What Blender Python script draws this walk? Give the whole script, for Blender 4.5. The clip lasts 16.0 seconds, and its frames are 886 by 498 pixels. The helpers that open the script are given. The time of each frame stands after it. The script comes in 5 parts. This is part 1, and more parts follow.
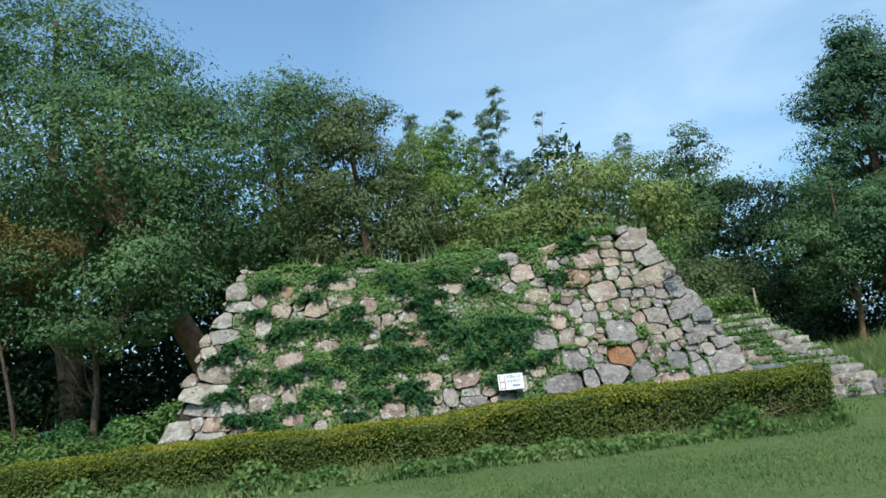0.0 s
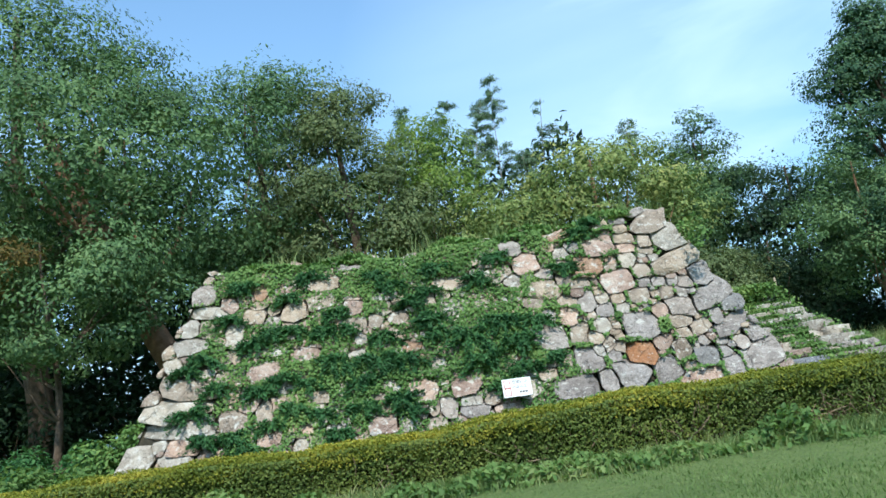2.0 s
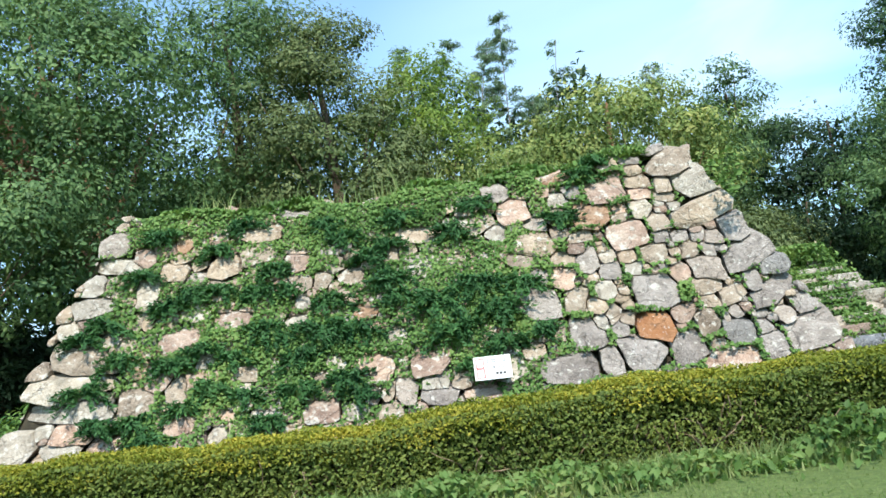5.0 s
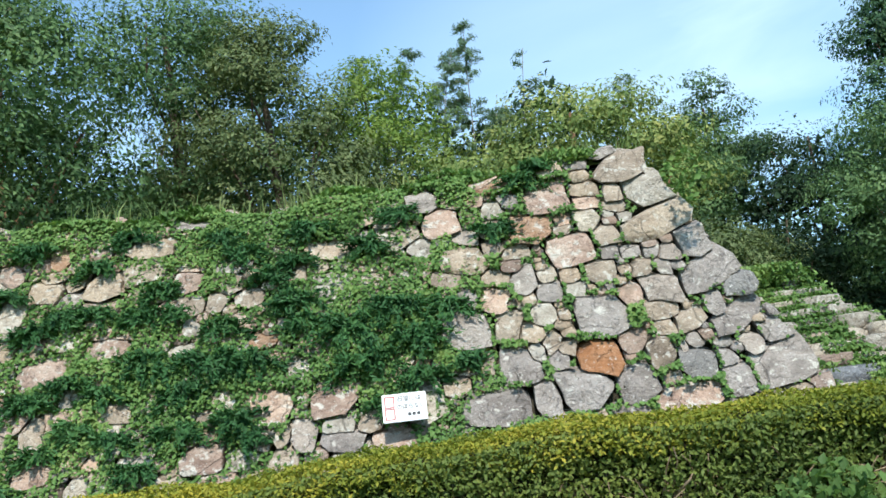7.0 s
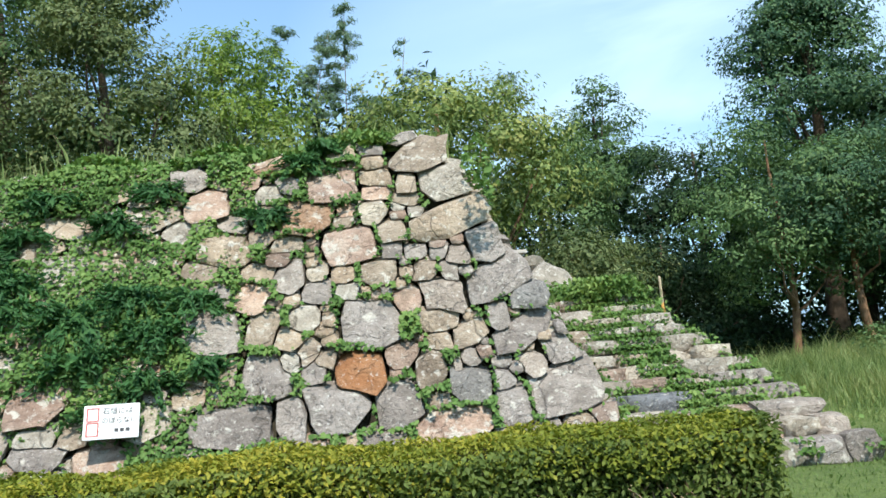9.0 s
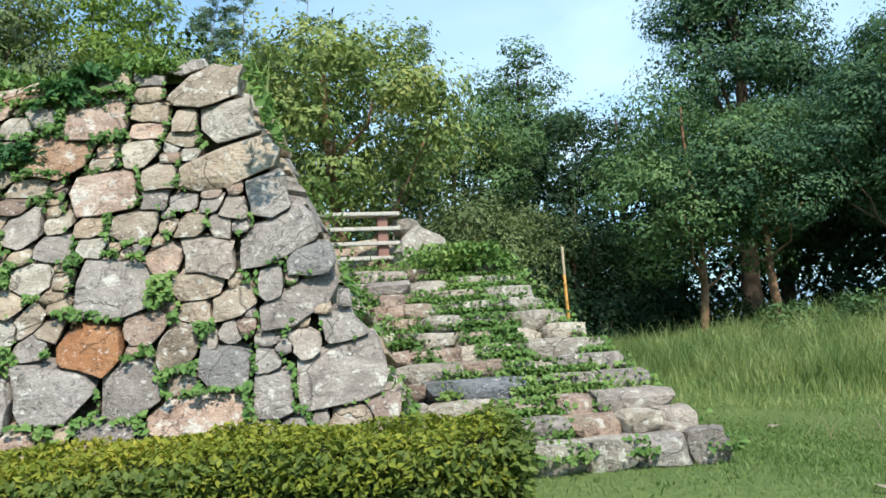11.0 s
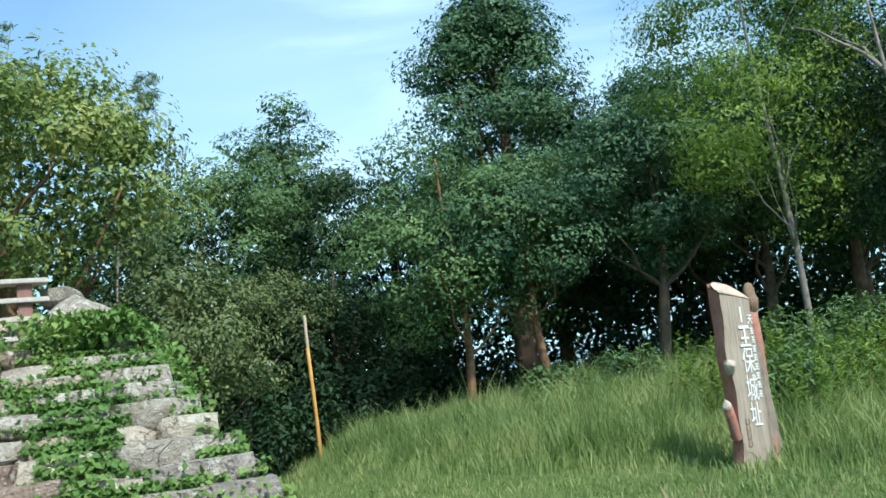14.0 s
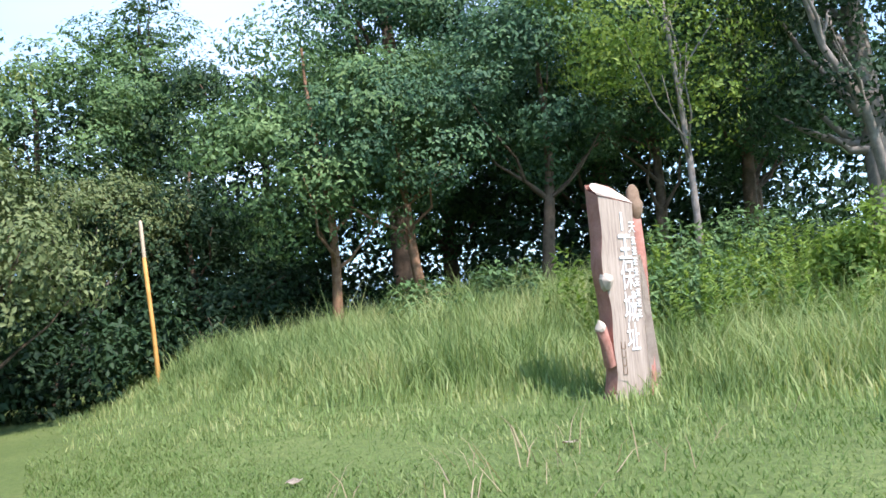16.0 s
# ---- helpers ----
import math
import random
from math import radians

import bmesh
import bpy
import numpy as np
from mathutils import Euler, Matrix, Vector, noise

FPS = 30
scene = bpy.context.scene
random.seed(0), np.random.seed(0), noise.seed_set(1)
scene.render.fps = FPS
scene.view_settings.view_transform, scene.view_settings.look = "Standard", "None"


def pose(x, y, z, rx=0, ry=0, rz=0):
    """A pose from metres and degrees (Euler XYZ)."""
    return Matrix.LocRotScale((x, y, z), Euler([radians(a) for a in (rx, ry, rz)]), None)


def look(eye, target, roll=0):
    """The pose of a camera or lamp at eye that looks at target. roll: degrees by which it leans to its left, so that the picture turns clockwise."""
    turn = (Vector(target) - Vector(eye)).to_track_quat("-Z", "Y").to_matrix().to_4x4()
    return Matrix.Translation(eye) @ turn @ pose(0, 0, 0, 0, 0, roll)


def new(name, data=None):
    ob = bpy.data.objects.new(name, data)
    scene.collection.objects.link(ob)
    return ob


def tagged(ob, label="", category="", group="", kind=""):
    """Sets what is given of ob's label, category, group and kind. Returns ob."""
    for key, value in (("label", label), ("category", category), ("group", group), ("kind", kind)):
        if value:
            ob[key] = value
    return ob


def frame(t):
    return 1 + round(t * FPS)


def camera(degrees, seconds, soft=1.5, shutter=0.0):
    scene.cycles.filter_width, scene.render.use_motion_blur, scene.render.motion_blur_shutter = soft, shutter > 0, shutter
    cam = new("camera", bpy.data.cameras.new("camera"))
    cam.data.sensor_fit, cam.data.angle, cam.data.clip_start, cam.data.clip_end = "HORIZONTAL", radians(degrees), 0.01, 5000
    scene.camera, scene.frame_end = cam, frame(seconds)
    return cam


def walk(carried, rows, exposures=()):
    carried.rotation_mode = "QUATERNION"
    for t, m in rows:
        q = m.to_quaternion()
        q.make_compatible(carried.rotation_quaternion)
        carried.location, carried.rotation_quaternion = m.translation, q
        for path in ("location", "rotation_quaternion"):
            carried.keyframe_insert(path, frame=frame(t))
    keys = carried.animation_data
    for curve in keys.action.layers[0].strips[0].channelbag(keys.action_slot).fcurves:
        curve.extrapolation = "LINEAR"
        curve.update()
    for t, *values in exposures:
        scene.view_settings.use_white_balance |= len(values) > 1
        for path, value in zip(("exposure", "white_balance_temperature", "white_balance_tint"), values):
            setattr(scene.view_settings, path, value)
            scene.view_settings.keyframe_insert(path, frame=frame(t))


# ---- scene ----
cam = camera(54.5, 16.0, soft=1.6)
PATH = [
    (0, (0.067, -0.027, 1.172), (0.058, 1.95, 1.477), -6.7),
    (0.5, (0.047, 0.499, 1.152), (0.024, 2.484, 1.394), -7.1),
    (1, (0.058, 0.986, 1.139), (0.037, 2.971, 1.382), -8.0),
    (1.5, (0.122, 1.446, 1.133), (0.11, 3.426, 1.415), -8.6),
    (2, (0.183, 1.957, 1.161), (0.172, 3.931, 1.484), -8.7),
    (2.5, (0.326, 2.509, 1.186), (0.296, 4.477, 1.541), -8.6),
    (3, (0.391, 3.008, 1.187), (0.34, 4.972, 1.561), -7.8),
    (3.5, (0.493, 3.463, 1.158), (0.432, 5.437, 1.474), -7.4),
    (4, (0.643, 4.086, 1.195), (0.564, 6.071, 1.425), -7.4),
    (4.2, (0.674, 4.282, 1.203), (0.598, 6.265, 1.453), -7.4),
    (6.3, (1.422, 6.155, 1.257), (1.333, 8.137, 1.511), -7.8),
    (6.5, (1.457, 6.339, 1.244), (1.382, 8.321, 1.503), -8.0),
    (7, (1.717, 6.686, 1.263), (1.672, 8.663, 1.563), -7.6),
    (7.5, (2.083, 7.043, 1.273), (2.077, 9.018, 1.584), -7.4),
    (8, (2.413, 7.408, 1.282), (2.489, 9.383, 1.583), -6.9),
    (8.5, (2.83, 7.754, 1.276), (2.937, 9.73, 1.568), -6.0),
    (8.7, (3.005, 7.873, 1.261), (3.129, 9.848, 1.548), -5.5),
    (10.8, (4.642, 9.099, 1.232), (4.866, 11.077, 1.427), -3.3),
    (11, (4.801, 9.33, 1.247), (5.054, 11.305, 1.44), -3.4),
    (11.5, (5.174, 9.703, 1.23), (5.592, 11.645, 1.459), -4.0),
    (12, (5.562, 10.038, 1.19), (5.999, 11.975, 1.427), -4.4),
    (12.5, (5.934, 10.425, 1.17), (6.372, 12.36, 1.424), -4.5),
    (13, (6.285, 10.79, 1.17), (6.733, 12.715, 1.475), -5.9),
    (13.5, (6.663, 11.089, 1.176), (7.179, 12.994, 1.502), -7.0),
    (14, (6.979, 11.454, 1.205), (7.651, 13.309, 1.53), -7.3),
    (14.5, (7.305, 11.801, 1.188), (8.039, 13.631, 1.524), -7.2),
    (15, (7.592, 12.059, 1.152), (8.449, 13.849, 1.403), -6.6),
    (15.5, (7.965, 12.45, 1.106), (8.868, 14.23, 1.245), -6.6),
    (16, (8.312, 12.974, 1.105), (9.178, 14.773, 1.217), -6.7),
]
walk(cam, [(t, look(eye, target, roll)) for t, eye, target, roll in PATH],
     [(0.0, 0.48, 5900, 8), (0.5, 0.92, 6000, 8), (1.0, 1.04, 6000, 8), (2.0, 0.88, 5800, 8), (3.5, 0.98, 5850, 8), (4.0, 1.22, 6250, 10), (6.5, 1.06, 6200, 10), (7.5, 0.90, 6100, 9),
      (8.0, 0.90, 6100, 9), (8.5, 1.02, 6350, 10), (12.5, 1.02, 6300, 9), (13.5, 0.98, 6000, 5), (14.5, 1.20, 6050, 5), (15.0, 1.42, 6400, 12), (16.0, 1.68, 6050, 24)])
# ---- world, sun, exposure ----
SUN_FROM = Vector((0.10, -0.62, 0.78)).normalized()
sun_data = bpy.data.lights.new("sun", "SUN")
sun_data.energy, sun_data.angle, sun_data.color = 3.0, radians(1.5), (1.0, 0.94, 0.83)
sun = new("sun", sun_data)
sun.matrix_world = look((0, 0, 60), Vector((0, 0, 60)) - SUN_FROM)
world = bpy.data.worlds.new("sky")
world.use_nodes = True
scene.world = world
wt = world.node_tree
sky = wt.nodes.new("ShaderNodeTexSky")
sky.sky_type, sky.sun_disc = "NISHITA", False
sky.sun_elevation = math.asin(SUN_FROM.z)
sky.sun_rotation = math.atan2(SUN_FROM.x, SUN_FROM.y)
sky.air_density, sky.dust_density, sky.ozone_density = 1.0, 1.2, 1.0
bg = wt.nodes["Background"]
bg.inputs["Strength"].default_value = 0.089
coord = wt.nodes.new("ShaderNodeTexCoord")
stretch = wt.nodes.new("ShaderNodeMapping")
stretch.inputs["Scale"].default_value = (1.0, 1.6, 5.0)
streak = wt.nodes.new("ShaderNodeTexNoise")
streak.inputs["Scale"].default_value, streak.inputs["Detail"].default_value = 1.7, 7.0
streak.inputs["Distortion"].default_value = 0.4
veil = wt.nodes.new("ShaderNodeMapRange")
veil.inputs["From Min"].default_value, veil.inputs["From Max"].default_value = 0.46, 0.74
veil.inputs["To Max"].default_value = 0.5
clouds = wt.nodes.new("ShaderNodeMix")
clouds.data_type = "RGBA"
clouds.inputs["B"].default_value = (5.5, 7.1, 8.3, 1)
split_up = wt.nodes.new("ShaderNodeSeparateXYZ")
haze = wt.nodes.new("ShaderNodeMapRange")
haze.inputs["From Min"].default_value, haze.inputs["From Max"].default_value = 0.02, 0.55
haze.inputs["To Min"].default_value, haze.inputs["To Max"].default_value = 0.46, 0.16
hazy = wt.nodes.new("ShaderNodeMath")
hazy.operation, hazy.use_clamp = "ADD", True
toward = wt.nodes.new("ShaderNodeVectorMath")
toward.operation = "DOT_PRODUCT"
toward.inputs[1].default_value = Vector((0.16, 0.93, 0.31)).normalized()
heap = wt.nodes.new("ShaderNodeMapRange")
heap.inputs["From Min"].default_value, heap.inputs["From Max"].default_value = 0.965, 1.0
heap.inputs["To Max"].default_value = 0.6
bank = wt.nodes.new("ShaderNodeMath")
bank.operation = "MULTIPLY_ADD"
tint = wt.nodes.new("ShaderNodeMix")
tint.data_type, tint.blend_type = "RGBA", "MULTIPLY"
tint.inputs["Factor"].default_value = 1.0
tint.inputs["B"].default_value = (0.64, 1.08, 1.26, 1)
for a, b in ((coord.outputs["Generated"], stretch.inputs["Vector"]), (stretch.outputs["Vector"], streak.inputs["Vector"]),
             (streak.outputs["Fac"], veil.inputs["Value"]), (coord.outputs["Generated"], toward.inputs[0]), (toward.outputs["Value"], heap.inputs["Value"]), (heap.outputs["Result"], bank.inputs[0]),
             (streak.outputs["Fac"], bank.inputs[1]), (veil.outputs["Result"], bank.inputs[2]), (bank.outputs[0], hazy.inputs[0]), (haze.outputs["Result"], hazy.inputs[1]), (hazy.outputs[0], clouds.inputs["Factor"]),
             (coord.outputs["Generated"], split_up.inputs[0]), (split_up.outputs["Z"], haze.inputs["Value"]),
             (sky.outputs["Color"], tint.inputs["A"]), (tint.outputs["Result"], clouds.inputs["A"]), (clouds.outputs["Result"], bg.inputs["Color"])):
    wt.links.new(a, b)


# ---- materials ----
def material(name, rough=0.8):
    m = bpy.data.materials.new(name)
    m.use_nodes = True
    shader = m.node_tree.nodes["Principled BSDF"]
    shader.inputs["Roughness"].default_value = rough
    shader.inputs["Specular IOR Level"].default_value = 0.25
    return m, m.node_tree, shader


def ramp(tree, source, stops):
    r = tree.nodes.new("ShaderNodeValToRGB")
    while len(r.color_ramp.elements) < len(stops):
        r.color_ramp.elements.new(0.5)
    for e, (p, c) in zip(r.color_ramp.elements, stops):
        e.position, e.color = p, (*c, 1)
    tree.links.new(source, r.inputs["Fac"])
    return r.outputs["Color"]


def noise_tex(tree, scale, detail=6.0, rough=0.6, vector=None, distort=0.0):
    n = tree.nodes.new("ShaderNodeTexNoise")
    n.inputs["Scale"].default_value, n.inputs["Detail"].default_value = scale, detail
    n.inputs["Roughness"].default_value, n.inputs["Distortion"].default_value = rough, distort
    if vector is not None:
        tree.links.new(vector, n.inputs["Vector"])
    return n.outputs["Fac"]


def blend(tree, fac, a, b, mode="MIX"):
    n = tree.nodes.new("ShaderNodeMix")
    n.data_type, n.blend_type = "RGBA", mode
    for socket, v in (("Factor", fac), ("A", a), ("B", b)):
        if isinstance(v, (int, float)):
            n.inputs[socket].default_value = v
        elif isinstance(v, tuple):
            n.inputs[socket].default_value = (*v, 1)
        else:
            tree.links.new(v, n.inputs[socket])
    return n.outputs["Result"]


def limits(tree, source, lo, hi, to=1.0):
    n = tree.nodes.new("ShaderNodeMapRange")
    n.inputs["From Min"].default_value, n.inputs["From Max"].default_value, n.inputs["To Max"].default_value = lo, hi, to
    tree.links.new(source, n.inputs["Value"])
    return n.outputs["Result"]


def bump(tree, shader, height, strength, distance=0.02):
    n = tree.nodes.new("ShaderNodeBump")
    n.inputs["Strength"].default_value, n.inputs["Distance"].default_value = strength, distance
    tree.links.new(height, n.inputs["Height"])
    tree.links.new(n.outputs["Normal"], shader.inputs["Normal"])


def world_place(tree):
    return tree.nodes.new("ShaderNodeNewGeometry").outputs["Position"]


def stone_material(name, dark, mid, light, spots=0.55):
    m, t, s = material(name, 0.85)
    place = world_place(t)
    chance = t.nodes.new("ShaderNodeObjectInfo").outputs["Random"]
    shift = t.nodes.new("ShaderNodeVectorMath")
    shift.operation = "MULTIPLY_ADD"
    shift.inputs[1].default_value = (1, 1, 1)
    t.links.new(place, shift.inputs[0])
    t.links.new(chance, shift.inputs[2])
    big = noise_tex(t, 3.2, 5, 0.6, shift.outputs["Vector"], 0.6)
    fine = noise_tex(t, 26, 8, 0.7, shift.outputs["Vector"])
    colour = ramp(t, big, ((0.3, dark), (0.5, mid), (0.72, light)))
    colour = blend(t, limits(t, fine, 0.35, 0.7, 0.5), colour, tuple(c * 0.55 for c in mid))
    tint = ramp(t, chance, ((0.0, (0.78, 0.76, 0.75)), (0.5, (1, 1, 1)), (1.0, (1.18, 1.12, 1.04))))
    colour = blend(t, 1.0, colour, tint, "MULTIPLY")
    lichen = noise_tex(t, 9, 4, 0.55, shift.outputs["Vector"], 0.3)
    colour = blend(t, limits(t, lichen, spots, spots + 0.07, 0.75), colour, (0.62, 0.58, 0.50))
    moss = noise_tex(t, 2.1, 6, 0.65, shift.outputs["Vector"])
    colour = blend(t, limits(t, moss, 0.58, 0.72, 0.5), colour, (0.13, 0.125, 0.085))
    pits = noise_tex(t, 60, 3, 0.6, shift.outputs["Vector"])
    colour = blend(t, limits(t, pits, 0.55, 0.72, 0.55), colour, tuple(c * 0.5 for c in dark))
    speck = noise_tex(t, 34, 3, 0.5, shift.outputs["Vector"])
    colour = blend(t, limits(t, speck, 0.62, 0.70, 0.6), colour, (0.66, 0.62, 0.56))
    split = noise_tex(t, 7.5, 4, 0.65, shift.outputs["Vector"], 1.0)
    beds = t.nodes.new("ShaderNodeMapping")
    beds.inputs["Rotation"].default_value, beds.inputs["Scale"].default_value = (0.2, 0.32, 0.1), (1.6, 1.6, 5.0)
    t.links.new(shift.outputs["Vector"], beds.inputs["Vector"])
    strata = noise_tex(t, 2.2, 6, 0.7, beds.outputs["Vector"], 0.8)
    colour = blend(t, limits(t, strata, 0.54, 0.70, 0.24), colour, tuple(c * 0.7 for c in dark))
    cracks = t.nodes.new("ShaderNodeTexVoronoi")
    cracks.feature = "DISTANCE_TO_EDGE"
    cracks.inputs["Scale"].default_value = 2.1
    wander = t.nodes.new("ShaderNodeVectorMath")
    wander.operation = "MULTIPLY_ADD"
    wander.inputs[1].default_value = (0.9, 0.7, 0.5)
    t.links.new(noise_tex(t, 6, 4, 0.6, shift.outputs["Vector"]), wander.inputs[0])
    t.links.new(shift.outputs["Vector"], wander.inputs[2])
    t.links.new(wander.outputs["Vector"], cracks.inputs["Vector"])
    open_crack = limits(t, cracks.outputs["Distance"], 0.0, 0.014)
    colour = blend(t, limits(t, cracks.outputs["Distance"], 0.010, 0.0, 0.55), colour, tuple(c * 0.35 for c in dark))
    t.links.new(colour, s.inputs["Base Color"])
    relief = t.nodes.new("ShaderNodeMath")
    relief.operation = "MULTIPLY_ADD"
    relief.inputs[1].default_value = 0.5
    t.links.new(fine, relief.inputs[0])
    t.links.new(big, relief.inputs[2])
    deep = t.nodes.new("ShaderNodeMath")
    deep.operation = "MULTIPLY_ADD"
    deep.inputs[1].default_value = 0.9
    t.links.new(split, deep.inputs[0])
    t.links.new(relief.outputs[0], deep.inputs[2])
    layered = t.nodes.new("ShaderNodeMath")
    layered.operation = "MULTIPLY_ADD"
    layered.inputs[1].default_value = -0.5
    t.links.new(strata, layered.inputs[0])
    t.links.new(deep.outputs[0], layered.inputs[2])
    broken = t.nodes.new("ShaderNodeMath")
    broken.operation = "MULTIPLY_ADD"
    broken.inputs[1].default_value = 0.35
    t.links.new(open_crack, broken.inputs[0])
    t.links.new(layered.outputs[0], broken.inputs[2])
    bump(t, s, broken.outputs[0], 0.9, 0.07)
    return m


STONE = {
    "grey": stone_material("grey_stone", (0.200, 0.172, 0.150), (0.365, 0.318, 0.280), (0.480, 0.430, 0.384), 0.60),
    "dark": stone_material("dark_stone", (0.140, 0.134, 0.130), (0.245, 0.236, 0.228), (0.350, 0.338, 0.326), 0.62),
    "slate": stone_material("slate_stone", (0.135, 0.140, 0.150), (0.215, 0.225, 0.240), (0.310, 0.318, 0.330), 0.68),
    "tan": stone_material("tan_stone", (0.250, 0.192, 0.140), (0.425, 0.340, 0.255), (0.550, 0.465, 0.372), 0.57),
    "pale": stone_material("pale_stone", (0.275, 0.236, 0.186), (0.455, 0.402, 0.330), (0.565, 0.515, 0.440), 0.56),
    "pink": stone_material("pink_stone", (0.292, 0.192, 0.145), (0.490, 0.350, 0.270), (0.605, 0.485, 0.390), 0.56),
    "brown": stone_material("brown_stone", (0.200, 0.140, 0.108), (0.360, 0.265, 0.208), (0.480, 0.380, 0.310), 0.58),
    "orange": stone_material("orange_stone", (0.290, 0.155, 0.088), (0.470, 0.290, 0.180), (0.550, 0.410, 0.290), 0.58),
    "rust": stone_material("rust_stone", (0.255, 0.110, 0.050), (0.430, 0.195, 0.085), (0.480, 0.270, 0.145), 0.66),
}


def leaf_material(name, dark, mid, light, glow=0.24, rough=0.55):
    m, t, s = material(name, rough)
    t.nodes.remove(s)
    out = t.nodes["Material Output"]
    geo = t.nodes.new("ShaderNodeNewGeometry")
    patch = noise_tex(t, 0.9, 3, 0.5, geo.outputs["Position"])
    mixed = t.nodes.new("ShaderNodeMath")
    mixed.operation = "MULTIPLY_ADD"
    mixed.inputs[1].default_value = 0.46
    t.links.new(geo.outputs["Random Per Island"], mixed.inputs[0])
    half = t.nodes.new("ShaderNodeMath")
    half.operation = "MULTIPLY_ADD"
    half.inputs[1].default_value, half.inputs[2].default_value = 1.3, -0.38
    t.links.new(patch, half.inputs[0])
    t.links.new(half.outputs[0], mixed.inputs[2])
    colour = ramp(t, mixed.outputs[0], ((0.08, dark), (0.5, mid), (0.95, light)))
    face = t.nodes.new("ShaderNodeBsdfPrincipled")
    face.inputs["Roughness"].default_value = rough
    face.inputs["Specular IOR Level"].default_value = 0.17
    through_light = t.nodes.new("ShaderNodeBsdfTranslucent")
    both = t.nodes.new("ShaderNodeMixShader")
    both.inputs["Fac"].default_value = glow
    t.links.new(colour, face.inputs["Base Color"])
    t.links.new(blend(t, 1.0, colour, (1.2, 1.25, 0.7), "MULTIPLY"), through_light.inputs["Color"])
    t.links.new(face.outputs[0], both.inputs[1])
    t.links.new(through_light.outputs[0], both.inputs[2])
    t.links.new(both.outputs[0], out.inputs["Surface"])
    return m


LEAF = {
    "oak": leaf_material("oak_leaves", (0.040, 0.072, 0.034), (0.089, 0.160, 0.058), (0.180, 0.264, 0.101)),
    "conifer": leaf_material("conifer_foliage", (0.026, 0.060, 0.037), (0.062, 0.127, 0.063), (0.146, 0.233, 0.098), 0.25),
    "olive": leaf_material("olive_leaves", (0.055, 0.081, 0.034), (0.118, 0.156, 0.059), (0.218, 0.246, 0.109)),
    "vine": leaf_material("vine_leaves", (0.070, 0.116, 0.031), (0.174, 0.235, 0.068), (0.363, 0.355, 0.116)),
    "bamboo": leaf_material("bamboo_leaves", (0.064, 0.120, 0.064), (0.130, 0.202, 0.118), (0.231, 0.293, 0.211), 0.45),
    # near-black green: the shade under the trees is put into this leaf colour
    "dark": leaf_material("shade_dark_leaves", (0.011, 0.026, 0.014), (0.024, 0.052, 0.022), (0.050, 0.090, 0.034), 0.2),
    "light": leaf_material("light_leaves", (0.079, 0.135, 0.028), (0.159, 0.245, 0.053), (0.301, 0.367, 0.084), 0.45),
    "rusty": leaf_material("turning_leaves", (0.084, 0.064, 0.023), (0.161, 0.118, 0.033), (0.226, 0.158, 0.056)),
    "ivy": leaf_material("ivy_leaves", (0.051, 0.103, 0.026), (0.113, 0.206, 0.052), (0.217, 0.299, 0.088)),
    "fern": leaf_material("fern_leaves", (0.021, 0.065, 0.023), (0.047, 0.125, 0.040), (0.092, 0.195, 0.057)),
    # yellow clipped tips, also brightened for the sun on the hedge top
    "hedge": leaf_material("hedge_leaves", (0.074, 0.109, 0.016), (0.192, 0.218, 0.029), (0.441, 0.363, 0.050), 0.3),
    # greener leaves of front and end, with their shade put into the colour
    "hedge_side": leaf_material("shaded_hedge_leaves", (0.059, 0.087, 0.022), (0.127, 0.171, 0.039), (0.214, 0.239, 0.053), 0.3),
    "weed": leaf_material("weed_leaves", (0.062, 0.119, 0.033), (0.136, 0.227, 0.064), (0.272, 0.325, 0.114), 0.4),
    "blade": leaf_material("grass_blades", (0.095, 0.156, 0.055), (0.225, 0.300, 0.108), (0.430, 0.425, 0.205), 0.4),
    "lawn": leaf_material("lawn_blades", (0.084, 0.138, 0.037), (0.146, 0.218, 0.066), (0.230, 0.267, 0.111), 0.35),
    "dry": leaf_material("dry_grass_blades", (0.260, 0.190, 0.111), (0.374, 0.286, 0.185), (0.478, 0.363, 0.271), 0.3),
}


def plain_material(name, dark, light, scale=8.0, rough=0.85, strength=0.5, distance=0.02):
    m, t, s = material(name, rough)
    place = world_place(t)
    a, b = noise_tex(t, scale, 6, 0.65, place), noise_tex(t, scale * 7, 5, 0.7, place)
    colour = ramp(t, a, ((0.3, dark), (0.7, light)))
    colour = blend(t, limits(t, b, 0.4, 0.75, 0.45), colour, tuple(c * 0.6 for c in dark))
    t.links.new(colour, s.inputs["Base Color"])
    bump(t, s, b, strength, distance)
    return m


M_BARK = plain_material("bark", (0.07, 0.05, 0.035), (0.19, 0.135, 0.09), 5, 0.9, 0.8, 0.04)
M_WARM_BARK = plain_material("warm_bark", (0.16, 0.085, 0.045), (0.34, 0.2, 0.115), 5, 0.9, 0.8, 0.04)
M_GREY_BARK = plain_material("grey_bark", (0.16, 0.14, 0.12), (0.33, 0.29, 0.25), 7, 0.9, 0.5)
M_TWIG = plain_material("dry_twigs", (0.16, 0.10, 0.06), (0.38, 0.28, 0.18), 12, 0.9, 0.3)
M_SOIL = plain_material("joint_soil", (0.035, 0.03, 0.02), (0.10, 0.085, 0.055), 9, 0.95, 0.8, 0.05)
# near black, to stand in for the shade deep in the hedge
M_HEDGE_SHADE = plain_material("hedge_inner_shade", (0.02, 0.022, 0.01), (0.06, 0.055, 0.028), 14, 0.95, 0.8, 0.05)
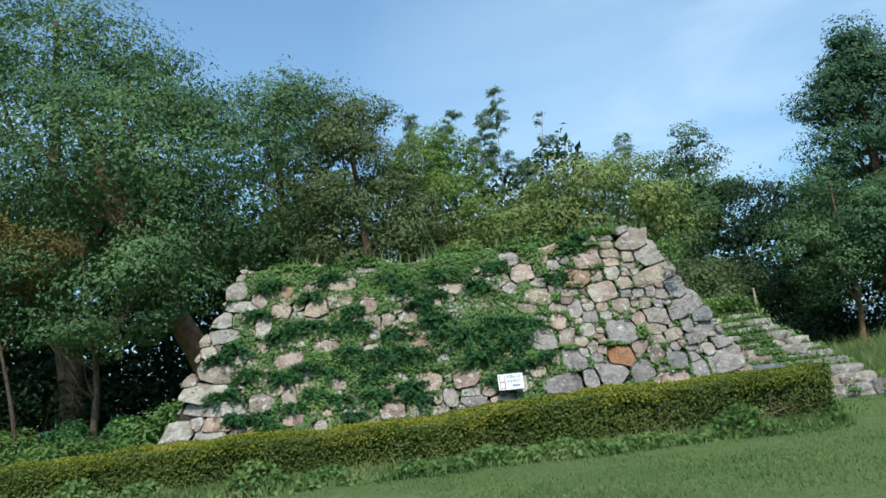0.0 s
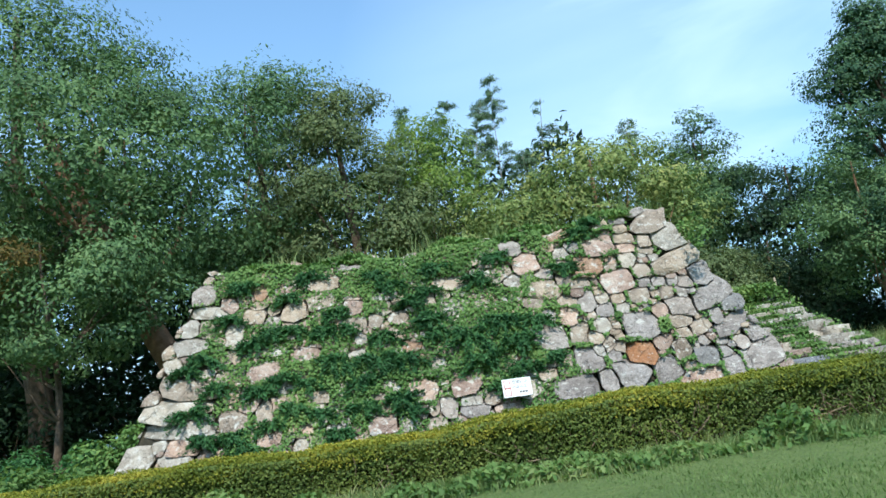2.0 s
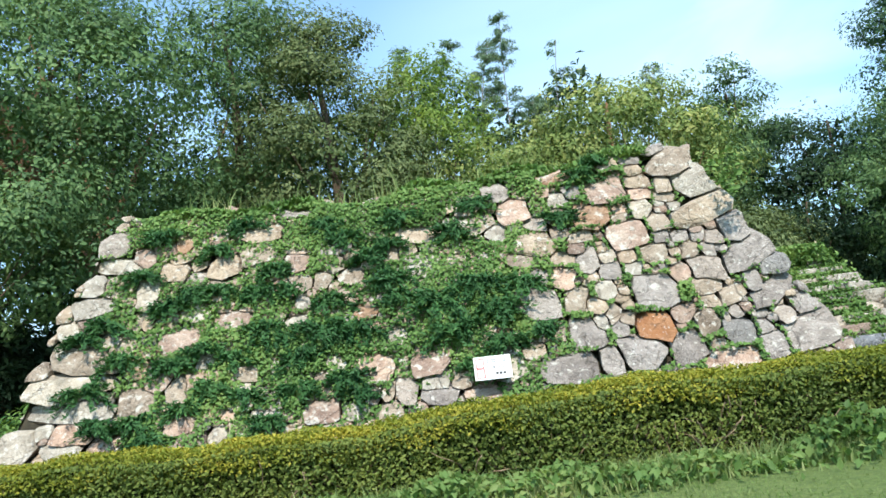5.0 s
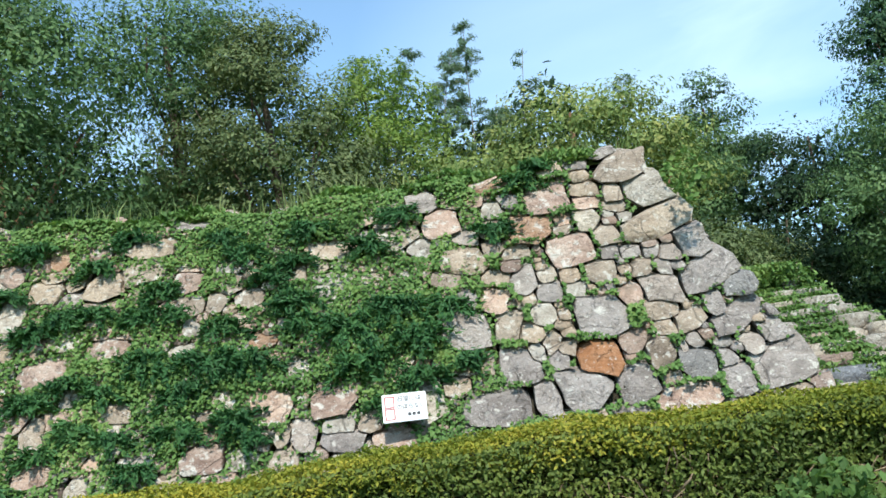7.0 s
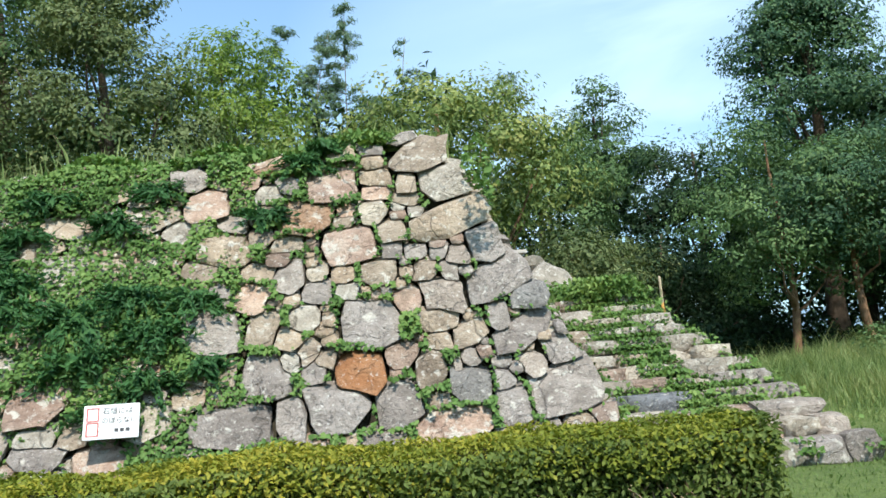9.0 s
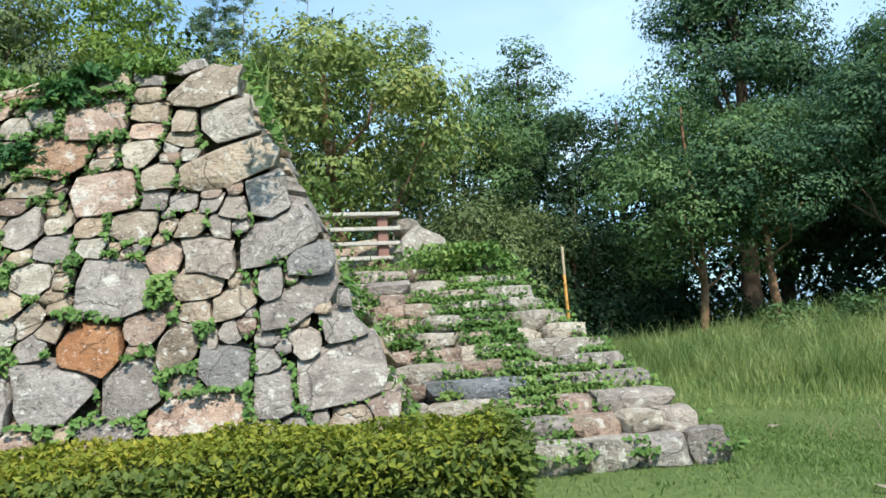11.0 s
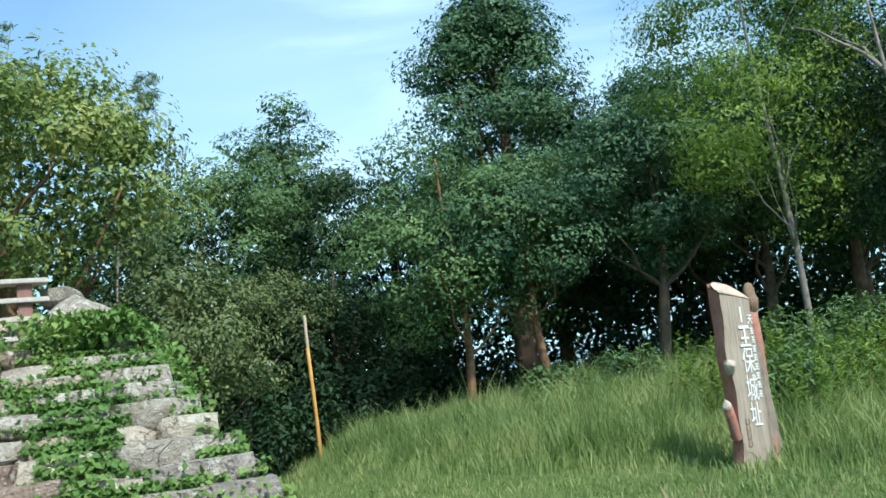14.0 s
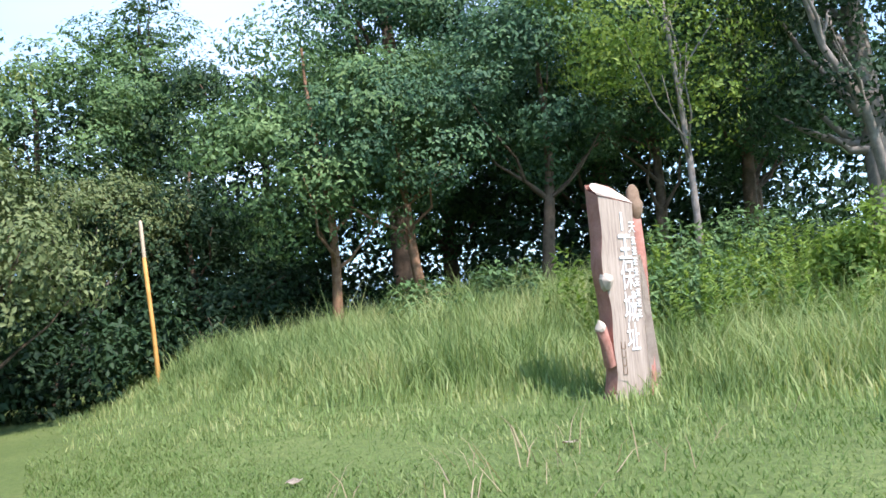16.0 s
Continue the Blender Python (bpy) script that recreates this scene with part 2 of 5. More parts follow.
M_RAIL = plain_material("weathered_rail", (0.42, 0.37, 0.32), (0.62, 0.56, 0.50), 6, 0.8, 0.3)
M_POST = plain_material("red_brown_post", (0.20, 0.10, 0.08), (0.36, 0.20, 0.16), 6, 0.8, 0.4)
M_POLE = plain_material("orange_pole", (0.45, 0.22, 0.05), (0.62, 0.34, 0.10), 5, 0.6, 0.2)
M_POLE_TOP = plain_material("faded_pole", (0.34, 0.27, 0.18), (0.5, 0.42, 0.3), 9, 0.8, 0.2)
M_WHITE = plain_material("white_paint", (0.74, 0.74, 0.72), (0.84, 0.84, 0.82), 6, 0.5, 0.1)
M_RED = plain_material("red_paint", (0.42, 0.06, 0.05), (0.52, 0.09, 0.07), 9, 0.6, 0.1)
M_INK = plain_material("dark_ink", (0.05, 0.05, 0.055), (0.10, 0.10, 0.10), 9, 0.7, 0.1)
M_BROWN_BARK = plain_material("painted_bark", (0.34, 0.145, 0.105), (0.50, 0.25, 0.19), 10, 0.75, 0.7, 0.02)
M_CUT = plain_material("cut_wood_paint", (0.40, 0.32, 0.25), (0.54, 0.45, 0.36), 7, 0.7, 0.3)
M_OWL = plain_material("owl_paint", (0.18, 0.115, 0.07), (0.30, 0.205, 0.135), 14, 0.75, 0.4)


def face_wood():
    m, t, s = material("pale_grained_board", 0.75)
    tex = t.nodes.new("ShaderNodeTexCoord").outputs["Object"]
    long = t.nodes.new("ShaderNodeMapping")
    long.inputs["Scale"].default_value = (14, 14, 0.9)
    t.links.new(tex, long.inputs["Vector"])
    grain = noise_tex(t, 2.0, 6, 0.65, long.outputs["Vector"], 0.5)
    stain = noise_tex(t, 1.7, 5, 0.6, tex)
    colour = ramp(t, grain, ((0.32, (0.21, 0.160, 0.122)), (0.52, (0.33, 0.268, 0.212)), (0.7, (0.41, 0.340, 0.275))))
    colour = blend(t, limits(t, stain, 0.54, 0.70, 0.6), colour, (0.30, 0.24, 0.19))
    t.links.new(colour, s.inputs["Base Color"])
    bump(t, s, grain, 0.4, 0.01)
    return m


M_FACE = face_wood()


def ground_material():
    m, t, s = material("lawn_ground", 0.95)
    place = world_place(t)
    a, b, c = noise_tex(t, 0.35, 5, 0.6, place), noise_tex(t, 3.5, 6, 0.65, place), noise_tex(t, 40, 4, 0.7, place)
    colour = ramp(t, a, ((0.3, (0.110, 0.160, 0.042)), (0.55, (0.152, 0.204, 0.056)), (0.75, (0.200, 0.242, 0.076))))
    colour = blend(t, limits(t, b, 0.5, 0.72, 0.6), colour, (0.205, 0.245, 0.080))
    d = noise_tex(t, 13, 4, 0.7, place)
    colour = blend(t, limits(t, d, 0.45, 0.68, 0.65), colour, (0.052, 0.088, 0.024))
    colour = blend(t, limits(t, c, 0.4, 0.7, 0.6), colour, (0.056, 0.084, 0.028))
    t.links.new(colour, s.inputs["Base Color"])
    bump(t, s, c, 0.8, 0.04)
    return m


M_GROUND = ground_material()
# woods coloured pale blue: the haze of distance is painted in
M_HILL = plain_material("far_hill_haze_blue", (0.16, 0.24, 0.30), (0.24, 0.33, 0.40), 0.03, 1.0, 0.0)

# ---- builders ----
rng = np.random.default_rng(7)


def mesh_of(name, verts, faces, mat, smooth=False):
    """faces: an array of equal-sided faces, or a list of tuples."""
    me = bpy.data.meshes.new(name)
    verts = np.asarray(verts, dtype=np.float32)
    if isinstance(faces, np.ndarray):
        n, k = faces.shape
        me.vertices.add(len(verts))
        me.vertices.foreach_set("co", verts.ravel())
        me.loops.add(n * k)
        me.loops.foreach_set("vertex_index", faces.astype(np.int32).ravel())
        me.polygons.add(n)
        me.polygons.foreach_set("loop_start", np.arange(0, n * k, k, dtype=np.int32))
        me.update(calc_edges=True)
    else:
        me.from_pydata([tuple(v) for v in verts], [], faces)
    if smooth:
        me.polygons.foreach_set("use_smooth", np.ones(len(me.polygons), dtype=bool))
    me.materials.append(mat)
    return me


def part(name, data, mat=None, parent=None, label=""):
    if isinstance(data, bmesh.types.BMesh):
        me = bpy.data.meshes.new(name)
        data.to_mesh(me)
        data.free()
        me.materials.append(mat)
        data = me
    ob = new(name, data)
    if parent is not None:
        ob.parent = parent
    if label:
        tagged(ob, label)
    return ob


def grid_mesh(name, f, us, vs, mat, smooth=True):
    verts = np.array([f(u, v) for v in vs for u in us])
    w = len(us)
    i = np.arange(len(vs) - 1)[:, None] * w + np.arange(w - 1)[None, :]
    i = i.ravel()
    return mesh_of(name, verts, np.stack([i, i + 1, i + 1 + w, i + w], 1), mat, smooth)


def box(bm, x0, y0, z0, x1, y1, z1, bevel=0.0):
    made = bmesh.ops.create_cube(bm, size=1.0)["verts"]
    for v in made:
        v.co = Vector(((x0 + x1) / 2 + v.co.x * (x1 - x0), (y0 + y1) / 2 + v.co.y * (y1 - y0), (z0 + z1) / 2 + v.co.z * (z1 - z0)))
    if bevel:
        edges = list({e for v in made for e in v.link_edges})
        bmesh.ops.bevel(bm, geom=edges, offset=bevel, segments=2, affect="EDGES")
    return made


def tube(points, radii, sides=8):
    pts = [Vector(p) for p in points]
    verts, faces = [], []
    for i, p in enumerate(pts):
        d = (pts[min(i + 1, len(pts) - 1)] - pts[max(i - 1, 0)]).normalized()
        side = d.cross(Vector((0.31, 0.95, 0.07))).normalized()
        up = side.cross(d)
        for k in range(sides):
            a = 2 * math.pi * k / sides
            verts.append(p + radii[i] * (1 + 0.12 * math.sin(3 * a + i)) * (side * math.cos(a) + up * math.sin(a)))
    for i in range(len(pts) - 1):
        for k in range(sides):
            a, b = i * sides + k, i * sides + (k + 1) % sides
            faces.append((a, b, b + sides, a + sides))
    top = len(verts)
    verts.append(pts[-1] + (pts[-1] - pts[-2]).normalized() * radii[-1])
    for k in range(sides):
        faces.append((top - sides + k, top - sides + (k + 1) % sides, top))
    return verts, faces


def leaf_arrays(pos, out, size, aspect=0.5, droop=0.2, spread=0.7, fold=0.25, flat=0.0):
    """Folded four-sided leaves at pos, pointing roughly along out, or spread across it where flat is near 1."""
    n = len(pos)
    d = out + spread * rng.normal(size=(n, 3))
    d[:, 2] -= droop
    if flat:
        axis = out / (np.linalg.norm(out, axis=1)[:, None] + 1e-9)
        d -= axis * (d * axis).sum(1)[:, None] * flat
    d /= np.linalg.norm(d, axis=1)[:, None] + 1e-9
    nrm = rng.normal(size=(n, 3)) * 0.34 + out * 1.25 + np.array([0, -0.1, 0.4])
    side = np.cross(d, nrm)
    side /= np.linalg.norm(side, axis=1)[:, None] + 1e-9
    up = np.cross(side, d)
    s = (size * rng.uniform(0.65, 1.35, n))[:, None]
    base, tip = pos - d * s * 0.5, pos + d * s * 0.5
    mid = pos - d * s * 0.06 + up * s * fold * aspect
    verts = np.stack([base, mid + side * s * aspect * 0.5, tip, mid - side * s * aspect * 0.5], 1).reshape(-1, 3)
    i = np.arange(n)[:, None] * 4
    faces = np.concatenate([i + np.array([[0, 1, 2]]), i + np.array([[0, 2, 3]])], 0)
    return verts, faces


def leaf_mesh(name, pos, out, size, mat, **kw):
    v, f = leaf_arrays(np.asarray(pos), np.asarray(out), size, **kw)
    return mesh_of(name, v, f, mat)


def blade_mesh(name, pos, height, width, mat, lean=0.35):
    """Bent grass blades of five corners each."""
    n = len(pos)
    h = height * rng.uniform(0.5, 1.2, n) * np.where(rng.random(n) < 0.05, 1.5, 1.0)
    a = rng.uniform(0, 2 * np.pi, n)
    w = width * rng.uniform(0.7, 1.3, n)
    side = np.stack([np.cos(a), np.sin(a), np.zeros(n)], 1) * w[:, None] * 0.5
    b = rng.uniform(0, 2 * np.pi, n)
    bend = np.stack([np.cos(b), np.sin(b), np.zeros(n)], 1) * (h * lean * rng.uniform(0.2, 1.5, n))[:, None]
    up = np.zeros((n, 3))
    up[:, 2] = h
    mid = pos + up * 0.55 + bend * 0.35
    tip = pos + up * rng.uniform(0.8, 1.0, n)[:, None] + bend
    verts = np.stack([pos - side, pos + side, mid + side * 0.8, mid - side * 0.8, tip], 1).reshape(-1, 3)
    i = np.arange(n)[:, None] * 5
    faces = np.concatenate([i + np.array([[0, 1, 2]]), i + np.array([[0, 2, 3]]), i + np.array([[3, 2, 4]])], 0)
    return mesh_of(name, verts, faces, mat)


def step_up(a, b, x):
    t = np.clip((np.asarray(x, dtype=float) - a) / (b - a), 0, 1)
    return t * t * (3 - 2 * t)


# ---- the plan ----
def ground_z(x, y):
    z = -0.30 + 0.15 * step_up(0, 13, y)
    z = z + 0.17 * step_up(13.5, 16.5, y) * (1 - step_up(17.5, 20.5, y)) * (1 - step_up(8.0, 10.5, x))
    z = z + (0.40 * step_up(8.3, 11.5, x) + 0.65 * step_up(9.0, 20.5, x)) * step_up(20.3, 27.0, y)
    z = z + 0.30 * step_up(15.0, 19.5, x) * (1 - step_up(21, 26, y)) * step_up(12, 19, y)
    z = z + 0.75 * step_up(15.5, 22, y) * (1 - step_up(-6.5, -4.5, x))
    z = z - 5.0 * step_up(33, 52, y) - 22 * step_up(60, 260, y)
    z = z - 3.0 * step_up(26, 45, x) - 3.0 * step_up(26, 60, -np.asarray(x, dtype=float))
    return z


def wall_slope(x):
    return 0.58 - 0.16 * np.minimum(1, np.abs(np.asarray(x) / 4.6)) ** 3


def wall_y(x, z):
    return 15.48 + wall_slope(x) * (np.asarray(z) - 0.4)


def side_right(z):
    return 5.36 - 0.41 * (z - 0.4)


def side_left(z):
    return -5.57 + 0.41 * (z - 0.4)


def top_edge(x):
    return 3.58 + 0.011 * x * x + 0.03 * math.sin(1.7 * x) + 0.04 * math.sin(4.1 * x + 1)


STEP_RISE, STEP_RUN, STEP_COUNT = 0.165, 0.36, 12


def step_front(i):
    return 16.45 + STEP_RUN * i


def step_top(i):
    return 0.25 + STEP_RISE * i


def step_right(i):
    return 8.1 - 0.1 * i


# ---- ground ----
def spaced(lo, hi, near_lo, near_hi, fine, growth=1.35):
    vals = list(np.arange(near_lo, near_hi + fine, fine))
    d, v = fine, near_hi + fine
    while v < hi:
        d *= growth
        v += d
        vals.append(min(v, hi))
    d, v = fine, near_lo
    while v > lo:
        d *= growth
        v -= d
        vals.insert(0, max(v, lo))
    return np.array(vals)


gx, gy = spaced(-2500, 2500, -16, 28, 0.4), spaced(-2500, 2500, -4, 40, 0.4)
ground = tagged(new("ground", grid_mesh("ground", lambda u, v: (u, v, float(ground_z(u, v)) + 0.025 * math.sin(1.3 * u) * math.sin(1.1 * v + u)), gx, gy, M_GROUND)),
                "mown green lawn rising gently towards the stone wall", "lawn", kind="structure")

# ---- stone wall ----
def core_point(u, v):
    z = -0.2 + v * 4.1
    x = side_left(z) + 0.12 + (side_right(z) - side_left(z) - 0.24) * u
    zz = min(z, top_edge(x) - 0.06)
    return (x, float(wall_y(x, zz)) + 0.12, zz)


wall = tagged(new("wall_front"), "battered wall of rough pink and grey stones overgrown with ivy", "stone wall", kind="structure")
part("wall_core", grid_mesh("wall_core", core_point, np.linspace(0, 1, 60), np.linspace(0, 1, 24), M_SOIL), parent=wall, label="dark soil between the stones")


def side_core(u, v):
    z = -0.2 + v * 3.66
    return (side_right(z) - 0.14, float(wall_y(4.9, z)) + 0.1 + u * 7.5, z - 0.5 * u * v)


part("side_core", grid_mesh("side_core", side_core, np.linspace(0, 1, 30), np.linspace(0, 1, 16), M_SOIL), parent=wall)


def left_core(u, v):
    z = -0.2 + v * 3.66
    return (side_left(z) + 0.14, float(wall_y(-4.9, z)) + 0.1 + u * 7.5, z * 1.05)


part("left_core", grid_mesh("left_core", left_core, np.linspace(0, 1, 12), np.linspace(0, 1, 12), M_SOIL), parent=wall)


def mound_top(u, v):
    x = -4.0 + 7.75 * u
    y = 16.6 + v * 7.6
    z = top_edge(x) - 0.05 + 0.28 * math.sin(math.pi * min(1, v * 1.2)) - 0.5 * v * u
    return (x, max(y, float(wall_y(x, top_edge(x))) + 0.1) if v < 0.2 else y, z)


mound = tagged(new("mound", grid_mesh("mound", mound_top, np.linspace(0, 1, 30), np.linspace(0, 1, 24), M_GROUND)), "grassy top of the old stone platform", "mound", kind="structure")


def stone_shape(seed, mat, square=0.78):
    """A rough block: a gridded cube drawn towards a ball, knocked flat and uneven."""
    bm = bmesh.new()
    bmesh.ops.create_cube(bm, size=2.0)
    bmesh.ops.subdivide_edges(bm, edges=bm.edges[:], cuts=3, use_grid_fill=True)
    r = random.Random(seed)
    off = Vector((r.uniform(-50, 50), r.uniform(-50, 50), r.uniform(-50, 50)))
    planes = [(Vector((r.uniform(-1, 1), r.uniform(-1.2, 0.2), r.uniform(-1, 1))).normalized(), r.uniform(0.70, 0.95) + (0.25 if square > 0.9 else 0)) for _ in range(8)]
    for v in bm.verts:
        p = v.co.copy()
        ball = p.normalized() * 1.16
        p = p.lerp(ball, 1 - square)
        for n, d in planes:
            over = p.dot(n) - d
            if over > 0:
                p -= n * over * 0.96
        p += noise.noise_vector(p * 0.9 + off) * (0.13 if square < 0.9 else 0.07) + noise.noise_vector(p * 2.6 + off) * 0.06
        v.co = p * 0.5
    for f in bm.faces:
        f.smooth = True
    me = bpy.data.meshes.new("stone")
    bm.to_mesh(me)
    bm.free()
    me.materials.append(mat)
    try:
        me.set_sharp_from_angle(angle=radians(24))
    except AttributeError:
        pass
    return me


SHAPES = {}


def shape_for(tone, k, square=0.78):
    key = (tone, k % 9, square)
    if key not in SHAPES:
        SHAPES[key] = stone_shape(hash((k % 9, len(tone), ord(tone[0]))) % 9973, STONE[tone], square)
    return SHAPES[key]


laid = []
pick = random.Random(11)


def rock(x, z, w, h, tilt, tone):
    """Note one stone of the front: its middle, width, height along the batter, tilt and stone kind."""
    laid.append((x, z, w, h, tilt, tone))


rock(3.74, 3.55, 0.75, 0.54, 12, "tan")
rock(3.95, 3.23, 0.56, 0.51, 16, "pale")
rock(3.95, 2.76, 0.86, 0.44, 18, "tan")
rock(4.30, 2.45, 0.39, 0.56, 18, "grey")
rock(4.33, 2.08, 0.75, 0.42, 31, "grey")
rock(4.62, 1.90, 0.39, 0.32, 2, "dark")
rock(4.54, 1.58, 0.72, 0.31, 26, "grey")
rock(4.32, 1.72, 0.21, 0.34, 7, "grey")
rock(4.86, 1.37, 0.36, 0.32, 12, "grey")
rock(4.56, 1.24, 0.27, 0.29, 7, "grey")
rock(4.82, 1.02, 0.70, 0.51, 10, "grey")
rock(4.33, 0.89, 0.30, 0.43, 1, "grey")
rock(4.29, 1.14, 0.19, 0.24, -3, "grey")
rock(3.98, 1.13, 0.41, 0.44, -3, "dark")
rock(4.02, 1.57, 0.40, 0.26, 18, "tan")
rock(4.01, 1.34, 0.23, 0.25, 7, "grey")
rock(3.89, 1.29, 0.10, 0.19, -3, "grey")
rock(3.63, 1.27, 0.34, 0.39, 12, "tan")
rock(3.39, 1.42, 0.37, 0.32, 2, "brown")
rock(3.69, 1.00, 0.24, 0.17, -4, "tan")
rock(3.80, 0.78, 0.72, 0.35, 1, "pink")
rock(3.33, 0.99, 0.46, 0.49, 12, "grey")
rock(3.00, 1.29, 0.56, 0.47, -8, "rust")
rock(2.60, 1.34, 0.25, 0.32, -35, "grey")
rock(3.11, 1.76, 0.63, 0.54, -8, "grey")
rock(2.51, 1.84, 0.32, 0.34, 14, "pale")
rock(3.78, 1.72, 0.45, 0.32, 5, "tan")
rock(3.52, 1.96, 0.37, 0.33, 10, "pink")
rock(3.66, 2.22, 0.27, 0.28, -4, "tan")
rock(3.25, 2.25, 0.40, 0.35, 5, "tan")
rock(2.87, 2.27, 0.29, 0.23, -3, "tan")
rock(3.93, 2.18, 0.22, 0.34, 7, "grey")
rock(3.84, 2.42, 0.25, 0.19, -1, "grey")
rock(3.61, 2.43, 0.28, 0.20, -0, "grey")
rock(2.95, 2.57, 0.61, 0.53, 6, "pink")
rock(2.32, 2.63, 0.42, 0.25, 6, "tan")
rock(2.55, 2.94, 0.60, 0.45, -7, "orange")
rock(3.22, 2.93, 0.33, 0.39, 5, "pale")
rock(2.79, 3.30, 0.68, 0.56, 6, "pink")
rock(3.58, 3.24, 0.25, 0.37, -5, "tan")
rock(2.09, 3.65, 0.48, 0.37, -3, "pink")
rock(2.66, 3.64, 0.26, 0.33, -4, "pink")
rock(2.34, 3.33, 0.32, 0.28, -3, "grey")
rock(3.22, 3.73, 0.42, 0.29, -5, "grey")
rock(2.36, 2.27, 0.37, 0.43, 21, "grey")
rock(2.56, 1.51, 0.30, 0.32, 19, "tan")
rock(3.48, 2.95, 0.18, 0.15, -4, "pale")
rock(3.64, 2.89, 0.19, 0.15, -4, "pale")
rock(3.83, 2.50, 0.19, 0.12, -4, "brown")
rock(3.19, 0.70, 0.45, 0.13, -1, "grey")
rock(4.87, 0.70, 0.44, 0.18, 6, "tan")
rock(4.67, 0.71, 0.16, 0.15, -4, "grey")
rock(2.78, 1.01, 0.68, 0.56, 2, "grey")
rock(2.38, 0.94, 0.38, 0.49, -7, "grey")
rock(1.61, 1.81, 0.70, 0.56, -18, "grey")
rock(2.11, 1.78, 0.37, 0.45, -8, "tan")
rock(2.16, 1.33, 0.51, 0.45, -3, "grey")
rock(1.91, 0.92, 0.88, 0.45, 0, "grey")
rock(1.47, 1.21, 0.36, 0.31, 7, "tan")
rock(1.50, 3.16, 0.49, 0.45, 13, "pink")
rock(2.19, 3.61, 0.71, 0.33, -4, "orange")
rock(2.14, 3.25, 0.38, 0.32, 7, "pale")
rock(1.78, 2.92, 0.41, 0.26, -9, "grey")
rock(1.19, 2.86, 0.38, 0.35, -9, "pale")
rock(1.48, 2.41, 0.46, 0.28, -8, "tan")
rock(1.68, 2.14, 0.26, 0.31, -8, "grey")
rock(2.00, 2.09, 0.35, 0.35, -19, "pink")
rock(2.07, 2.36, 0.42, 0.23, -9, "tan")
rock(2.36, 1.44, 0.24, 0.28, -8, "pale")
rock(2.67, 1.44, 0.30, 0.25, -8, "tan")
rock(2.06, 2.72, 0.33, 0.25, -9, "tan")
rock(1.28, 3.52, 0.43, 0.43, -9, "grey")
rock(1.10, 1.44, 0.28, 0.21, -8, "orange")
rock(0.77, 0.72, 0.50, 0.34, -7, "pink")
rock(0.55, 1.00, 0.33, 0.33, -7, "tan")
rock(0.19, 1.28, 0.61, 0.48, -3, "pink")
rock(-0.24, 1.62, 0.35, 0.29, -8, "pale")
rock(-0.57, 1.26, 0.62, 0.48, -7, "pink")
rock(-0.20, 0.93, 0.33, 0.36, -7, "grey")
rock(0.24, 0.79, 0.50, 0.25, -7, "grey")
rock(-0.59, 0.92, 0.30, 0.29, -7, "tan")
rock(-1.08, 1.39, 0.35, 0.25, -7, "pale")
rock(-1.21, 0.80, 0.51, 0.39, -2, "pink")
rock(-1.17, 1.05, 0.19, 0.17, -7, "pink")
rock(-1.25, 1.23, 0.28, 0.17, -7, "tan")
rock(-1.76, 1.42, 0.38, 0.35, -7, "pale")
rock(-2.26, 1.39, 0.45, 0.32, -7, "tan")
rock(-2.76, 1.61, 0.29, 0.33, -7, "pale")
rock(-3.41, 1.60, 0.32, 0.29, -7, "grey")
rock(-3.10, 1.29, 0.36, 0.48, 2, "tan")
rock(-3.01, 0.89, 0.49, 0.40, -7, "pink")
rock(-2.55, 0.67, 0.36, 0.32, -7, "pale")
rock(-1.95, 0.81, 0.49, 0.29, -7, "pale")
rock(-2.42, 0.92, 0.19, 0.17, -7, "pink")
rock(-3.11, 1.93, 0.67, 0.40, 3, "pink")
rock(-3.33, 2.26, 0.46, 0.40, -8, "pink")
rock(-3.63, 2.67, 0.36, 0.54, -7, "pale")
rock(-3.60, 2.23, 0.26, 0.32, -8, "tan")
rock(-2.41, 2.13, 0.58, 0.36, -3, "pink")
rock(-1.58, 1.99, 0.38, 0.20, 3, "pale")
rock(-1.51, 2.25, 0.27, 0.24, -8, "pale")
rock(-1.80, 2.49, 0.37, 0.30, -26, "pink")
rock(-1.23, 2.52, 0.28, 0.33, -8, "tan")
rock(-0.83, 2.53, 0.41, 0.29, -8, "tan")
rock(-2.64, 2.93, 0.55, 0.48, -8, "tan")
rock(-1.61, 2.86, 0.39, 0.39, -8, "pink")
rock(-2.12, 3.36, 0.68, 0.37, -8, "tan")
rock(-3.29, 2.91, 0.47, 0.39, -7, "tan")
rock(-2.68, 2.58, 0.37, 0.33, -8, "tan")
rock(-3.21, 3.35, 0.34, 0.37, -7, "orange")
rock(-3.73, 3.18, 0.39, 0.36, -7, "pink")
rock(-0.81, 2.86, 0.35, 0.30, -8, "tan")
rock(-0.29, 2.78, 0.35, 0.30, -8, "tan")
rock(0.16, 3.02, 0.77, 0.31, -9, "tan")
rock(-1.65, 3.63, 0.67, 0.19, -8, "grey")
rock(-0.70, 3.53, 0.26, 0.24, -9, "pale")
rock(-0.64, 1.99, 0.40, 0.19, -8, "orange")
rock(-2.47, 1.75, 0.26, 0.26, -7, "tan")
rock(-4.12, 3.73, 0.34, 0.23, 0, "tan")
rock(-4.14, 3.44, 0.42, 0.45, 0, "grey")
rock(-4.05, 3.08, 0.80, 0.34, 0, "pale")
rock(-4.34, 2.84, 0.36, 0.41, 0, "pale")
rock(-4.33, 2.55, 0.61, 0.35, 0, "pale")
